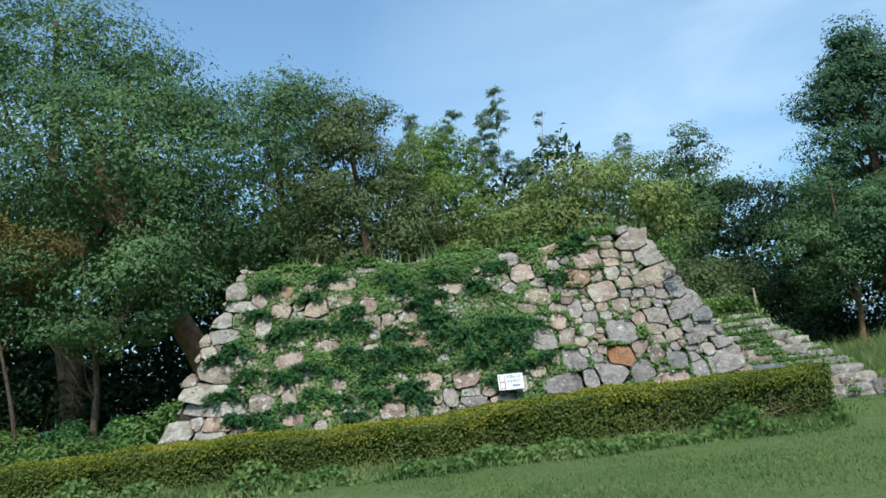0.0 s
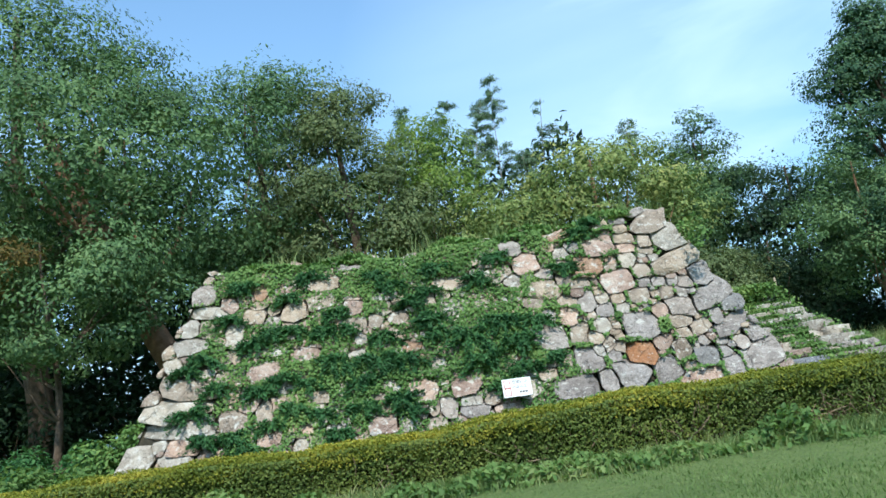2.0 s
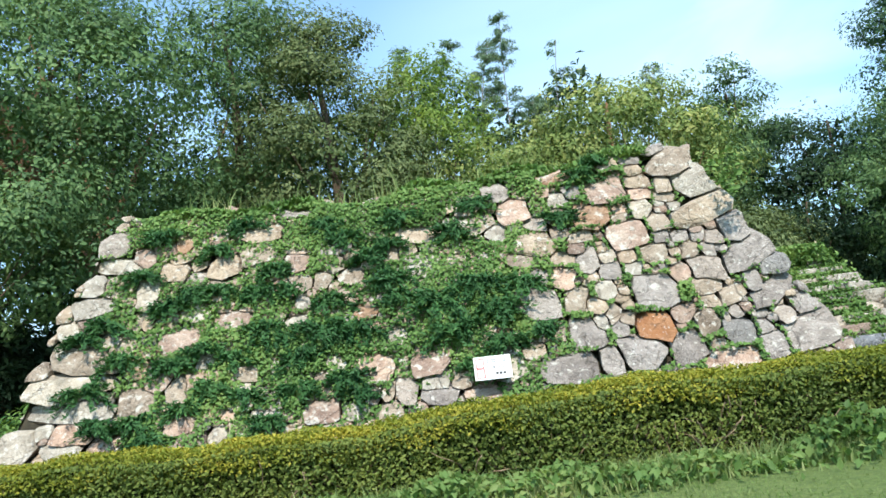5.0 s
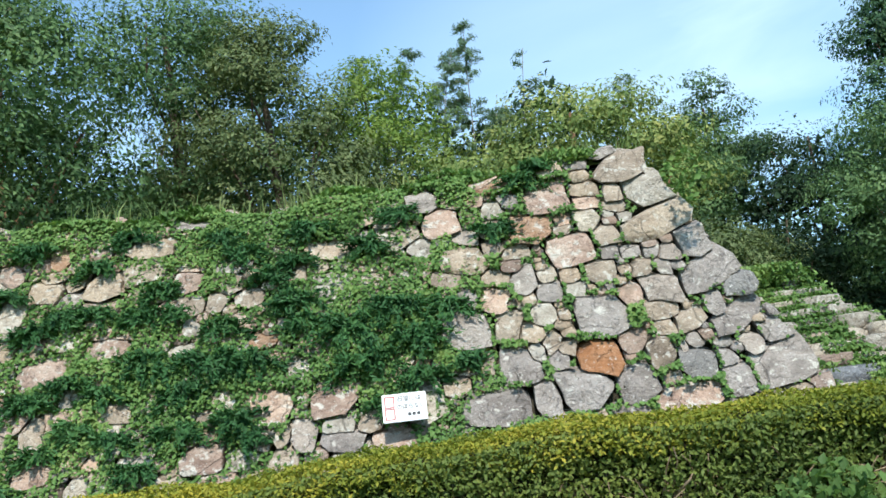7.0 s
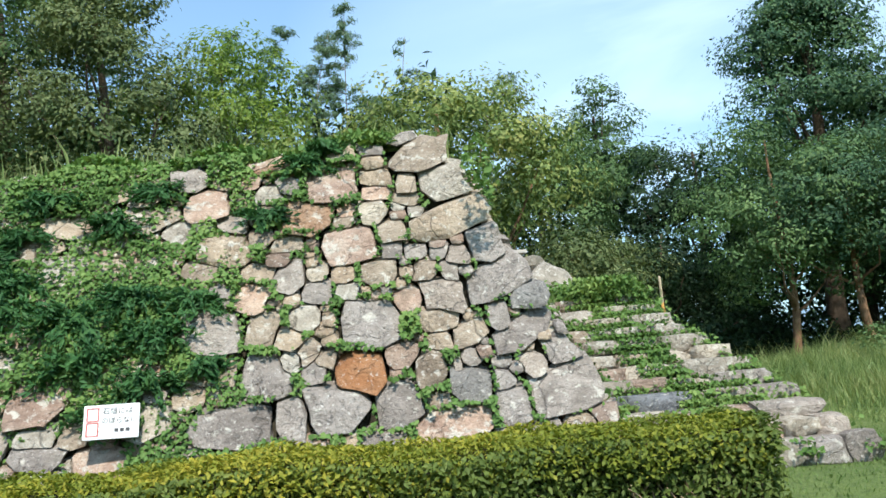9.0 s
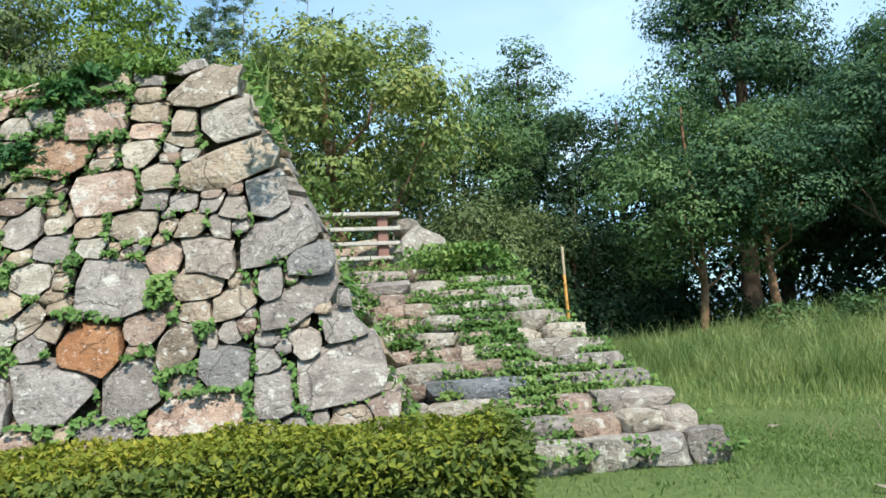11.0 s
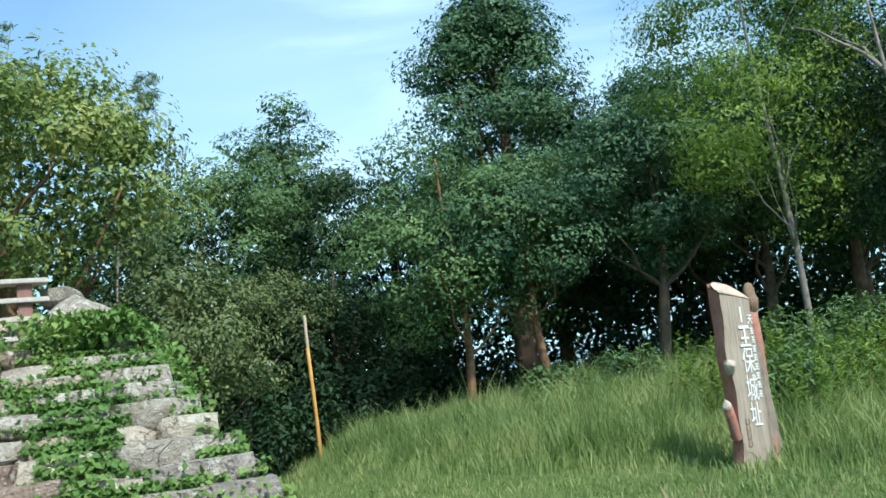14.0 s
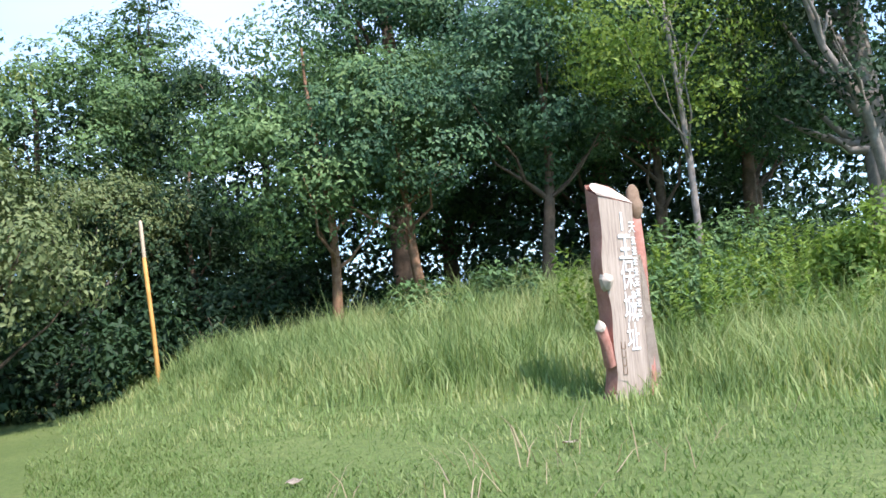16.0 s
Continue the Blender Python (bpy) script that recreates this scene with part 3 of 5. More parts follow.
rock(-4.62, 2.21, 0.35, 0.38, 0, "pale")
rock(-4.35, 1.80, 1.11, 0.44, -14, "tan")
rock(-4.51, 1.49, 1.24, 0.36, 0, "pale")
rock(-4.52, 1.17, 1.40, 0.35, 0, "pale")
rock(-4.51, 0.73, 0.64, 0.28, 0, "pale")
rock(-5.17, 0.82, 0.66, 0.50, 0, "pale")
rock(-4.07, 2.06, 0.41, 0.22, 0, "pale")
rock(-3.61, 1.21, 0.53, 0.40, 0, "tan")
rock(-3.64, 0.92, 0.32, 0.22, 0, "tan")

TONES = ["tan", "tan", "pink", "pink", "pale", "brown", "grey", "tan"]
NAMED = len(laid)


def nearness(seeds, u, v):
    """Distance of (u, v) from every seed, in units of that stone's own half size."""
    du, dv = u - seeds[:, 0], v - seeds[:, 1]
    a = du * seeds[:, 4] + dv * seeds[:, 5]
    b = -du * seeds[:, 5] + dv * seeds[:, 4]
    p = np.abs(a / seeds[:, 2]) ** 5.0 + np.abs(b / seeds[:, 3]) ** 5.0
    return p ** (1 / 5.0)


def seed_rows(stones, squash):
    return np.array([(s[0], s[1], s[2] / 2, s[3] / 2 * squash, math.cos(radians(s[4])), math.sin(radians(s[4]))) for s in stones])


def fill_in(stones, squash, inside, spot, sizes, most, tones):
    """Wedge smaller stones into the spaces left between the large ones."""
    for size, tries in sizes:
        seeds = seed_rows(stones, squash)
        for _ in range(tries):
            u, v = spot()
            if len(stones) < most and inside(u, v) and nearness(seeds, u, v).min() > 1.0 + size * 1.6:
                stones.append((u, v, size * pick.uniform(1.8, 2.8), size * pick.uniform(1.5, 2.0) / squash * 0.87, pick.uniform(-10, 14), pick.choice(tones(u))))
                seeds = seed_rows(stones, squash)


def cell_stone(seeds, k, squash, inside, to_world, tone, depth, reach=1.22, small_one=False, joint=0.95, loose=None, rough=1.0):
    """One fitted stone: a split block that grows from its seed until it meets its neighbours, with a broken, tilted face."""
    u0, v0, hw, hh, c, s = seeds[k]
    near = seeds[(np.abs(seeds[:, 0] - u0) < hw + 1.0) & (np.abs(seeds[:, 1] - v0) < hh + 1.0)]
    mine = seeds[k:k + 1]
    turns = []
    for q in range(4):
        corner, spread = 45 + 90 * q + pick.uniform(-9, 9), pick.uniform(5, 15)
        if small_one:
            turns += [corner, corner + 45 + pick.uniform(-12, 12)]
        elif pick.random() < 0.38:
            turns += [corner - spread * 2.1, corner + spread * 2.1, corner + 45 + pick.uniform(-7, 7)]
        else:
            turns += [corner - spread * 0.8, corner + spread * 0.4, corner + 45 + pick.uniform(-12, 12)]
    rays = len(turns)
    rim = []
    for a in turns:
        p, q = math.cos(radians(a)) * hw, math.sin(radians(a)) * hh
        du, dv = p * c - q * s, p * s + q * c
        lo, hi = 0.0, reach * 1.42
        for _ in range(9):
            m = (lo + hi) / 2
            u, v = u0 + du * m, v0 + dv * m
            own = nearness(mine, u, v)[0]
            if own < reach and own <= nearness(near, u, v).min() + 1e-6 and inside(u, v):
                lo = m
            else:
                hi = m
        lo *= pick.uniform(0.92, 1.0)
        rim.append((du * lo, dv * lo))
    small = min(hw, hh)
    ta, tb = pick.uniform(-0.20, 0.20) * rough, pick.uniform(-0.16, 0.30) * rough
    jut = pick.uniform(-0.05, 0.04) * rough
    bulge = (0.05 + 0.30 * small) * (0.5 + 0.5 * rough)
    bend, bend_b = pick.uniform(0, 6.28), pick.uniform(0, 6.28)
    nz = Vector((pick.uniform(-40, 40), pick.uniform(-40, 40), 0))
    rings = ((depth, 0.95), (0.02, 1.0), (-0.86 * bulge, 1.0), (-1.0 * bulge, 0.945), (-1.04 * bulge, 0.66), (-1.07 * bulge, 0.33))
    if small_one:
        rings = rings[:4]
    verts, faces = [], []

    def face_depth(du, dv, d):
        w = noise.noise(Vector((du * 4, dv * 4, 0)) + nz) * 0.22 + noise.noise(Vector((du * 11, dv * 11, 3)) + nz) * 0.10
        crease = max(0.0, (du * math.cos(bend) + dv * math.sin(bend)) / (small + 0.05) - 0.35) * 0.36
        crease += max(0.0, (du * math.cos(bend_b) + dv * math.sin(bend_b)) / (small + 0.05) - 0.55) * 0.30
        return d + ta * du + tb * dv + (w + crease) * small * rough + jut

    for g, (d, scale) in enumerate(rings):
        for r, (du, dv) in enumerate(rim):
            q = scale * joint * (1 + (0.03 * math.sin(5 * r + nz.x + g) if g > 2 else 0))
            deep = d if d > 0.1 else face_depth(du * scale, dv * scale, d)
            verts.append(to_world(u0 + du * q, v0 + dv * q, deep))
    for g in range(len(rings) - 1):
        for r in range(rays):
            a, b = g * rays + r, g * rays + (r + 1) % rays
            faces.append((a, b, b + rays, a + rays))
    verts.append(to_world(u0, v0, face_depth(0, 0, -1.07 * bulge)))
    last = (len(rings) - 1) * rays
    for r in range(rays):
        faces.append((last + r, last + (r + 1) % rays, len(verts) - 1))
    if loose is not None:
        start = len(loose[0])
        loose[0].extend(verts)
        loose[1].extend(tuple(i + start for i in f) for f in faces)
        return None
    me = mesh_of("stone", verts, faces, STONE[tone], True)
    me.set_sharp_from_angle(angle=radians(17))
    return me


def on_front(u, v, d):
    """A place on the front: u along it, v its height, d metres into the wall."""
    return Vector((u, float(wall_y(u, v)) + d * 0.87, v + d * 0.35 * (d < 0.3)))


def in_front(u, v):
    wob = 0.06 * math.sin(7 * v) + 0.04 * math.sin(17 * v)
    return side_left(v) - 0.03 + wob < u < side_right(v) + 0.06 + wob and 0.2 < v < top_edge(u) + 0.08 + 0.03 * float(step_up(3.0, 3.9, u)) + 0.07 * math.sin(9 * u)


def front_spot():
    v = pick.uniform(0.3, 3.92)
    return pick.uniform(side_left(v), side_right(v)), v


fill_in(laid, 0.87, in_front, front_spot, ((0.24, 500), (0.17, 1200), (0.12, 2600), (0.085, 3500), (0.055, 5000)), 620,
        lambda u: ["grey", "tan", "grey", "brown"] if u > 3.3 else TONES)
front_seeds = seed_rows(laid, 0.87)
chinks = {tone: ([], []) for tone in ("tan", "grey", "brown", "pink")}
for k, s in enumerate(laid):
    corner = s[0] > side_right(s[1]) - 0.75 or s[0] < side_left(s[1]) + 0.6
    if k < 300:
        part("stone", cell_stone(front_seeds, k, 0.87, in_front, on_front, s[5], 0.55 if corner else 0.22, 1.13 if k < NAMED else 1.24), parent=wall)
    else:
        cell_stone(front_seeds, k, 0.87, in_front, on_front, s[5], 0.12, 1.25, True, 0.95, chinks.get(s[5], chinks["tan"]))
for tone, (verts, faces) in chinks.items():
    if verts:
        tagged(part("chink_stones", mesh_of("chink_stones", verts, faces, STONE[tone], True), parent=wall), kind="stuff")

# the flank beside the stairs
flank = tagged(new("wall_side"), "pale rubble flank of the stone wall beside the stairs", "stone wall", kind="structure")
flank_stones = []


def on_flank(u, v, d):
    return Vector((side_right(v) + 0.02 - d * 0.94, u, v + 0.2 * d * (d < 0.3)))


def in_flank(u, v):
    return float(wall_y(5, v)) + 0.35 < u < 22.2 and 0.15 < v < 3.62 - 0.06 * (u - 16)


def flank_spot():
    v = pick.uniform(0.2, 3.5)
    return pick.uniform(float(wall_y(5, v)) + 0.3, 22.0), v


fill_in(flank_stones if flank_stones.append((17.4, 0.9, 0.7, 0.5, 0, "grey")) is None else [], 0.95, in_flank, flank_spot, ((0.30, 300), (0.22, 500), (0.15, 900), (0.1, 900)), 170,
        lambda u: ["grey", "grey", "pale", "tan"])
flank_seeds = seed_rows(flank_stones, 0.95)
for k, s in enumerate(flank_stones):
    part("stone", cell_stone(flank_seeds, k, 0.95, in_flank, on_flank, s[5], 0.2, 1.3, False, 0.94, None, 0.8), parent=flank)

# ---- stairs ----
stairs = tagged(new("stairs"), "worn stone stairs overgrown with creepers", "stairs", kind="structure")


def stair_core(u, v):
    i = v * (STEP_COUNT - 0.5)
    x = 4.2 + u * (step_right(i) - 4.6)
    drop = step_up(0.9, 1.0, u) * (0.25 + 0.9 * v)
    return (x + 0.1 * step_up(0.9, 1.0, u) * v, step_front(i) + 0.12, step_top(i) - 0.22 - float(drop))


part("stair_core", grid_mesh("stair_core", stair_core, np.linspace(0, 1, 26), np.linspace(0, 1, 30), M_SOIL), parent=stairs)


def stair_flank(u, v):
    i = u * (STEP_COUNT - 0.5)
    z = step_top(i) - 0.25
    return (step_right(i) - 0.42 + 0.3 * v, step_front(i) + 0.2, z - 0.1 - v * (z + 0.25))


part("stair_flank", grid_mesh("stair_flank", stair_flank, np.linspace(0, 1, 24), np.linspace(0, 1, 8), M_SOIL), parent=stairs)
treads = []
for i in range(STEP_COUNT):
    x = max(4.5, side_right(step_top(i)) - 0.25)
    x1 = step_right(i)
    k = 0
    while x < x1 - 0.12:
        w = pick.uniform(0.30, 0.74)
        if x1 - x - w < 0.3:
            w = x1 - x
        last = x + w > x1 - 0.01
        tone = ("pale" if i > 4 else "grey") if last else pick.choice(["grey", "pink", "pale", "brown", "tan", "pale", "grey"] if i > 3 else ["grey", "pale", "tan", "brown", "pale", "grey"])
        if i == 3 and k == 1:
            tone, w = "slate", 1.15
        h = (0.30 if i == 0 else 0.22) + (0.04 if last else 0) + pick.uniform(-0.03, 0.03)
        d = 0.40 if last else pick.uniform(0.40, 0.52)
        ob = part("step_stone", shape_for(tone, i * 7 + k, 0.96), parent=stairs)
        ob.matrix_basis = (pose(x + w / 2, step_front(i) + d * 0.42 + pick.uniform(-0.035, 0.03), step_top(i) - h * 0.46 + (0.012 if last else pick.uniform(-0.02, 0.015)),
                                pick.uniform(-2, 2), pick.uniform(-2, 2), pick.uniform(-3, 3)) @ Matrix.Diagonal((w * 1.03, d * 1.15, h * 1.12, 1)))
        treads.append((x, x + w, i))
        x += w
        k += 1

landing = tagged(new("landing", grid_mesh("landing", lambda u, v: (3.6 + u * (3.35 + 0.5 * v), 20.4 + v * 5.5, 2.08 + 0.22 * v + 0.03 * math.sin(9 * u) - 1.8 * float(step_up(0.9, 1, u)) - 1.5 * float(step_up(0.75, 1, v))),
                                          np.linspace(0, 1, 22), np.linspace(0, 1, 18), M_GROUND)), "grassy landing at the head of the stairs", "landing", kind="structure")


def boulder(name_label, x, y, z, w, d, h, tone, turn, k):
    me = stone_shape(300 + k, STONE[tone], 0.8)
    ob = tagged(new("boulder", me), name_label, "boulder", "boulders on the landing")
    ob.matrix_basis = pose(x, y, z, 4, -3, turn) @ Matrix.Diagonal((w, d, h, 1))
    return ob


boulder("pale lichened boulder beside the wooden barrier", 6.25, 23.3, 2.62, 0.95, 0.8, 0.85, "pale", 10, 1)
boulder("tan boulder beside the wooden barrier", 3.95, 23.2, 2.6, 0.85, 0.8, 0.75, "orange", -12, 2)
boulder("tan boulder behind the wooden barrier", 5.55, 24.2, 2.55, 0.9, 0.8, 0.7, "tan", 30, 3)
boulder("low mossy boulder behind the wooden barrier", 4.8, 24.1, 2.45, 1.1, 0.7, 0.6, "brown", 5, 4)
boulder("small pale boulder on the grass", 6.75, 23.0, 2.33, 0.6, 0.5, 0.3, "pale", 25, 5)
boulder("small grey boulder on top of another", 6.1, 23.7, 3.0, 0.5, 0.45, 0.35, "pale", 60, 6)

# wooden barrier at the head of the stairs
barrier = tagged(new("wooden_barrier"), "weathered wooden barrier with four pale rails on red-brown posts", "fence")
barrier.matrix_basis = pose(5.13, 23.35, 2.2, 0, 0, 8) @ Matrix.Diagonal((1.17, 1, 1.1, 1))
for x in (-0.4, 0.42):
    bm = bmesh.new()
    box(bm, x - 0.075, -0.06, -0.1, x + 0.075, 0.09, 0.93, 0.012)
    part("post", bm, M_POST, barrier, "red-brown post")
for z in (0.28, 0.5, 0.72, 0.94):
    bm = bmesh.new()
    box(bm, -0.66, -0.115 if z < 0.9 else -0.13, z - 0.025, 0.66, -0.063 if z < 0.9 else 0.11, z + 0.035, 0.01)
    part("rail", bm, M_RAIL, barrier)

# ---- hedge ----
H_LEFT, H_RIGHT, H_FRONT, H_BACK = -7.3, 5.68, 13.45, 14.55


def hedge_top(x):
    return 0.69 + 0.11 * float(step_up(-1, 4, x)) + 0.03 * math.sin(1.1 * x) + 0.02 * math.sin(3.3 * x)


hedge = tagged(new("hedge"), "clipped low hedge with yellow-green tips and bare twigs", "hedge")
# closed sheet behind the leaves; its dark colour paints the shade between them
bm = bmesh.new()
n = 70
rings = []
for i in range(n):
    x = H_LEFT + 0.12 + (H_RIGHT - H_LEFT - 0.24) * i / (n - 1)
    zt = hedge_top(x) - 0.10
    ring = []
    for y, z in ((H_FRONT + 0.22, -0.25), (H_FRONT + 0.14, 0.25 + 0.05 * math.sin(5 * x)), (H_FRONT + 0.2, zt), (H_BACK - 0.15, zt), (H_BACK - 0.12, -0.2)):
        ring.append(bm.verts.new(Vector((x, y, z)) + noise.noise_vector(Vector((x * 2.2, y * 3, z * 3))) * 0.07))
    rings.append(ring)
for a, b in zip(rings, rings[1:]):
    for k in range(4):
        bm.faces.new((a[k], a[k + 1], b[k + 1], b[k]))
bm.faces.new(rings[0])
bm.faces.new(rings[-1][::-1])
part("shade_sheet", bm, M_HEDGE_SHADE, hedge, "near-black sheet standing in for the shade inside the hedge")
N = 46000
x = rng.uniform(H_LEFT, H_RIGHT, N)
y = rng.uniform(H_FRONT - 0.02, H_BACK, N)
y[:7000] = rng.uniform(H_FRONT - 0.03, H_FRONT + 0.08, 7000)
zt = np.array([hedge_top(v) for v in x]) + 0.03 * np.sin(7 * x) * np.sin(6 * y)
edge = np.minimum(np.minimum((y - H_FRONT), (H_BACK - y)) / 0.12, (H_RIGHT - x) / 0.12)
zt -= 0.09 * (1 - np.clip(edge, 0, 1)) ** 2
rim_leaf = np.clip(1 - (y - H_FRONT) / 0.10, 0, 1)
pos = np.stack([x, y - 0.03 * rim_leaf, zt - rng.uniform(0, 0.09, N) - 0.12 * rim_leaf * rng.random(N)], 1)
out = np.stack([0 * x, -0.5 * rim_leaf, 0.9 + 0 * x], 1)
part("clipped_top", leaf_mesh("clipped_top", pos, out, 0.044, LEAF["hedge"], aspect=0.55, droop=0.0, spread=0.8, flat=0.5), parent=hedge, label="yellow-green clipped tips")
N = 52000
x = rng.uniform(H_LEFT, H_RIGHT, N)
zt = np.array([hedge_top(v) for v in x])
z = -0.2 + (zt + 0.2) * rng.uniform(0, 1, N) ** 0.8
thin = np.array([noise.noise((a * 0.8, b * 2.2, 3.0)) for a, b in zip(x, z)])
keep = ((thin < 0.75) | (z > zt - 0.25)) & (z < zt - 0.07)
pos = np.stack([x, H_FRONT + rng.uniform(-0.06, 0.12, N) + 0.05 * np.sin(3 * x), z], 1)[keep]
part("front_leaves", leaf_mesh("front_leaves", pos, np.tile([0, -0.8, 0.3], (len(pos), 1)), 0.05, LEAF["hedge_side"], aspect=0.5), parent=hedge)
N = 4000
pos = np.stack([H_RIGHT + rng.uniform(-0.1, 0.05, N), rng.uniform(H_FRONT, H_BACK, N), rng.uniform(-0.05, hedge_top(H_RIGHT), N)], 1)
part("end_leaves", leaf_mesh("end_leaves", pos, np.tile([0.8, 0, 0.3], (N, 1)), 0.05, LEAF["hedge_side"], aspect=0.5), parent=hedge)
for i in range(220):
    x = pick.uniform(H_LEFT + 0.3, H_RIGHT - 0.1) if i < 70 else pick.choice([3.0, 3.4, 4.7, 4.9, 5.1, 1.4, -0.8]) + pick.gauss(0, 0.25)
    x = min(x, H_RIGHT - 0.1)
    p = Vector((x, H_FRONT + 0.1, pick.uniform(-0.1, 0.25)))
    pts = [p]
    d = Vector((pick.uniform(-1, 1), pick.uniform(-0.35, -0.05), pick.uniform(0.1, 0.9))).normalized()
    for _ in range(3):
        d = (d + Vector((pick.uniform(-0.5, 0.5), pick.uniform(-0.15, 0.2), pick.uniform(-0.3, 0.4)))).normalized()
        p = p + d * pick.uniform(0.07, 0.15)
        p.y = max(p.y, H_FRONT - 0.09)
        pts.append(p)
    r = pick.uniform(0.004, 0.011)
    v, f = tube(pts, [r * 1.3, r, r * 0.8, r * 0.5], 4)
    part("twig", mesh_of("twig", v, f, M_TWIG, True), parent=hedge)

# weeds along the foot of the hedge
N = 16000
x = rng.uniform(H_LEFT - 1.2, H_RIGHT + 0.1, N)
y = H_FRONT - 0.02 - np.abs(rng.normal(0, 0.22, N))
tall = 0.26 - 0.18 * np.clip((H_FRONT - y) / 1.0, 0, 1)
pos = np.stack([x, y, ground_z(x, y)], 1)
weeds = tagged(new("weeds", blade_mesh("weeds", pos, tall, 0.018, LEAF["blade"], 0.5)), "uncut grass and weeds along the hedge foot", "weeds", kind="stuff")
N = 9000
x = rng.uniform(H_LEFT - 2.0, H_RIGHT + 0.1, N)
cl = np.array([noise.noise((a * 1.1, 7.0, 0.0)) for a in x])
y = H_FRONT - np.abs(rng.normal(0, 0.3, N))
pos = np.stack([x, y, ground_z(x, y) + rng.uniform(0.02, 0.45, N) * np.clip(0.5 + 1.3 * cl, 0.12, 1.1)], 1)
broad = tagged(new("broad_weeds", leaf_mesh("broad_weeds", pos, np.tile([0, -0.5, 0.6], (N, 1)), 0.095, LEAF["weed"], aspect=0.6)), "broad-leaved weeds along the hedge foot", "weeds", kind="stuff")

# ---- notice on the wall ----
def lettering(name, text, size, mat, parent, m, label=""):
    curve = bpy.data.curves.new(name, "FONT")
    curve.body, curve.size, curve.extrude = text, size, 0.0015
    curve.align_x, curve.align_y = "CENTER", "CENTER"
    curve.materials.append(mat)
    ob = new(name, curve)
    ob.parent, ob.matrix_basis = parent, m
    if label:
        tagged(ob, label)
    return ob


notice = tagged(new("notice_board"), "small white notice plate with dark writing on the wall", "sign")
notice.matrix_basis = pose(0.92, 15.50, 1.05, -16, 1, 3)
bm = bmesh.new()
box(bm, -0.225, -0.008, -0.145, 0.225, 0.008, 0.145, 0.003)
part("plate", bm, M_WHITE, notice)
for z in (0.062, -0.062):
    bm = bmesh.new()
    for x0, z0, x1, z1 in ((-0.2, 0.05, -0.1, 0.058), (-0.2, -0.058, -0.1, -0.05), (-0.2, -0.05, -0.19, 0.05), (-0.11, -0.05, -0.1, 0.05)):
        box(bm, x0, -0.0125, z + z0, x1, -0.0085, z + z1)
    part("red_mark", bm, M_RED, notice, "red outlined mark")
lettering("writing", "石垣には", 0.062, M_INK, notice, pose(0.05, -0.0105, 0.085, 90, 0, 0))
lettering("writing", "のぼらない", 0.058, M_INK, notice, pose(0.065, -0.0105, 0.005, 90, 0, 0))
bm = bmesh.new()
for i in range(3):
    box(bm, 0.03 + i * 0.045, -0.0115, -0.09, 0.062 + i * 0.045, -0.0085, -0.06)
part("writing_bar", bm, M_INK, notice)
bm = bmesh.new()
box(bm, -0.018, 0.009, -0.03, 0.018, 0.32, 0.01, 0.004)
part("bracket", bm, M_BARK, notice)

# ---- log-shaped sign ----
log_sign = tagged(new("log_sign"), "tall cast sign shaped like a log with white characters", "sign")
log_sign.matrix_basis = pose(13.74, 20.24, -0.16, 0, 2.5, 2) @ Matrix.Diagonal((0.62, 0.68, 0.86, 1))


def outline(z):
    """Left and right edge of the board at height z."""
    left = -0.40 + 0.05 * math.sin(2.6 * z) - 0.06 * step_up(0.5, 0.0, z) + 0.03 * math.sin(7 * z)
    right = 0.33 - 0.08 * step_up(0.9, 2.3, z) + 0.07 * step_up(0.6, 0.0, z) + 0.02 * math.sin(5 * z + 1)
    return float(left), float(right)


bm = bmesh.new()
front = []
levels = np.linspace(0, 2.36, 26)
for z in levels:
    l, r = outline(z)
    zl, zr = (z, z) if z < 2.3 else (2.44, 2.34)
    front.append((bm.verts.new((l, -0.14, zl)), bm.verts.new((r, -0.16, zr))))
for a, b in zip(front, front[1:]):
    bm.faces.new((a[0], a[1], b[1], b[0]))
part("face_board", bm, M_FACE, log_sign, "pale grained face")
bm = bmesh.new()
rows = []
for z in levels:
    l, r = outline(z)
    ring = []
    for k in range(13):
        a = math.pi * k / 12
        top = z if z < 2.3 else 2.44 - 0.1 * k / 12 + 0.24 * math.sin(a)
        bulge = 1 + 0.06 * math.sin(9 * a + 4 * z) + 0.05 * math.sin(5 * z + a * 3)
        cx, half = (l + r) / 2, (r - l) / 2
        ring.append(bm.verts.new((cx - (half + 0.012) * math.copysign(abs(math.cos(a)) ** 0.35, math.cos(a)), -0.15 + 0.42 * math.sin(a) ** 0.8 * bulge, top)))
    rows.append(ring)
for a, b in zip(rows, rows[1:]):
    for k in range(12):
        f = bm.faces.new((a[k + 1], a[k], b[k], b[k + 1]))
        f.smooth = True
part("bark", bm, M_BROWN_BARK, log_sign, "red-brown moulded bark")
bm = bmesh.new()
bm.faces.new([bm.verts.new(v.co.copy() if hasattr(v, "co") else v) for v in [Vector((outline(2.36)[0] + (outline(2.36)[1] - outline(2.36)[0]) * (0.5 - 0.52 * math.cos(math.pi * k / 12)), -0.16 + 0.44 * math.sin(math.pi * k / 12), 2.45 - 0.1 * k / 12 + 0.25 * math.sin(math.pi * k / 12))) for k in range(13)]])
bmesh.ops.solidify(bm, geom=bm.faces[:], thickness=0.03)
part("cut_top", bm, M_CUT, log_sign, "pale sawn top")
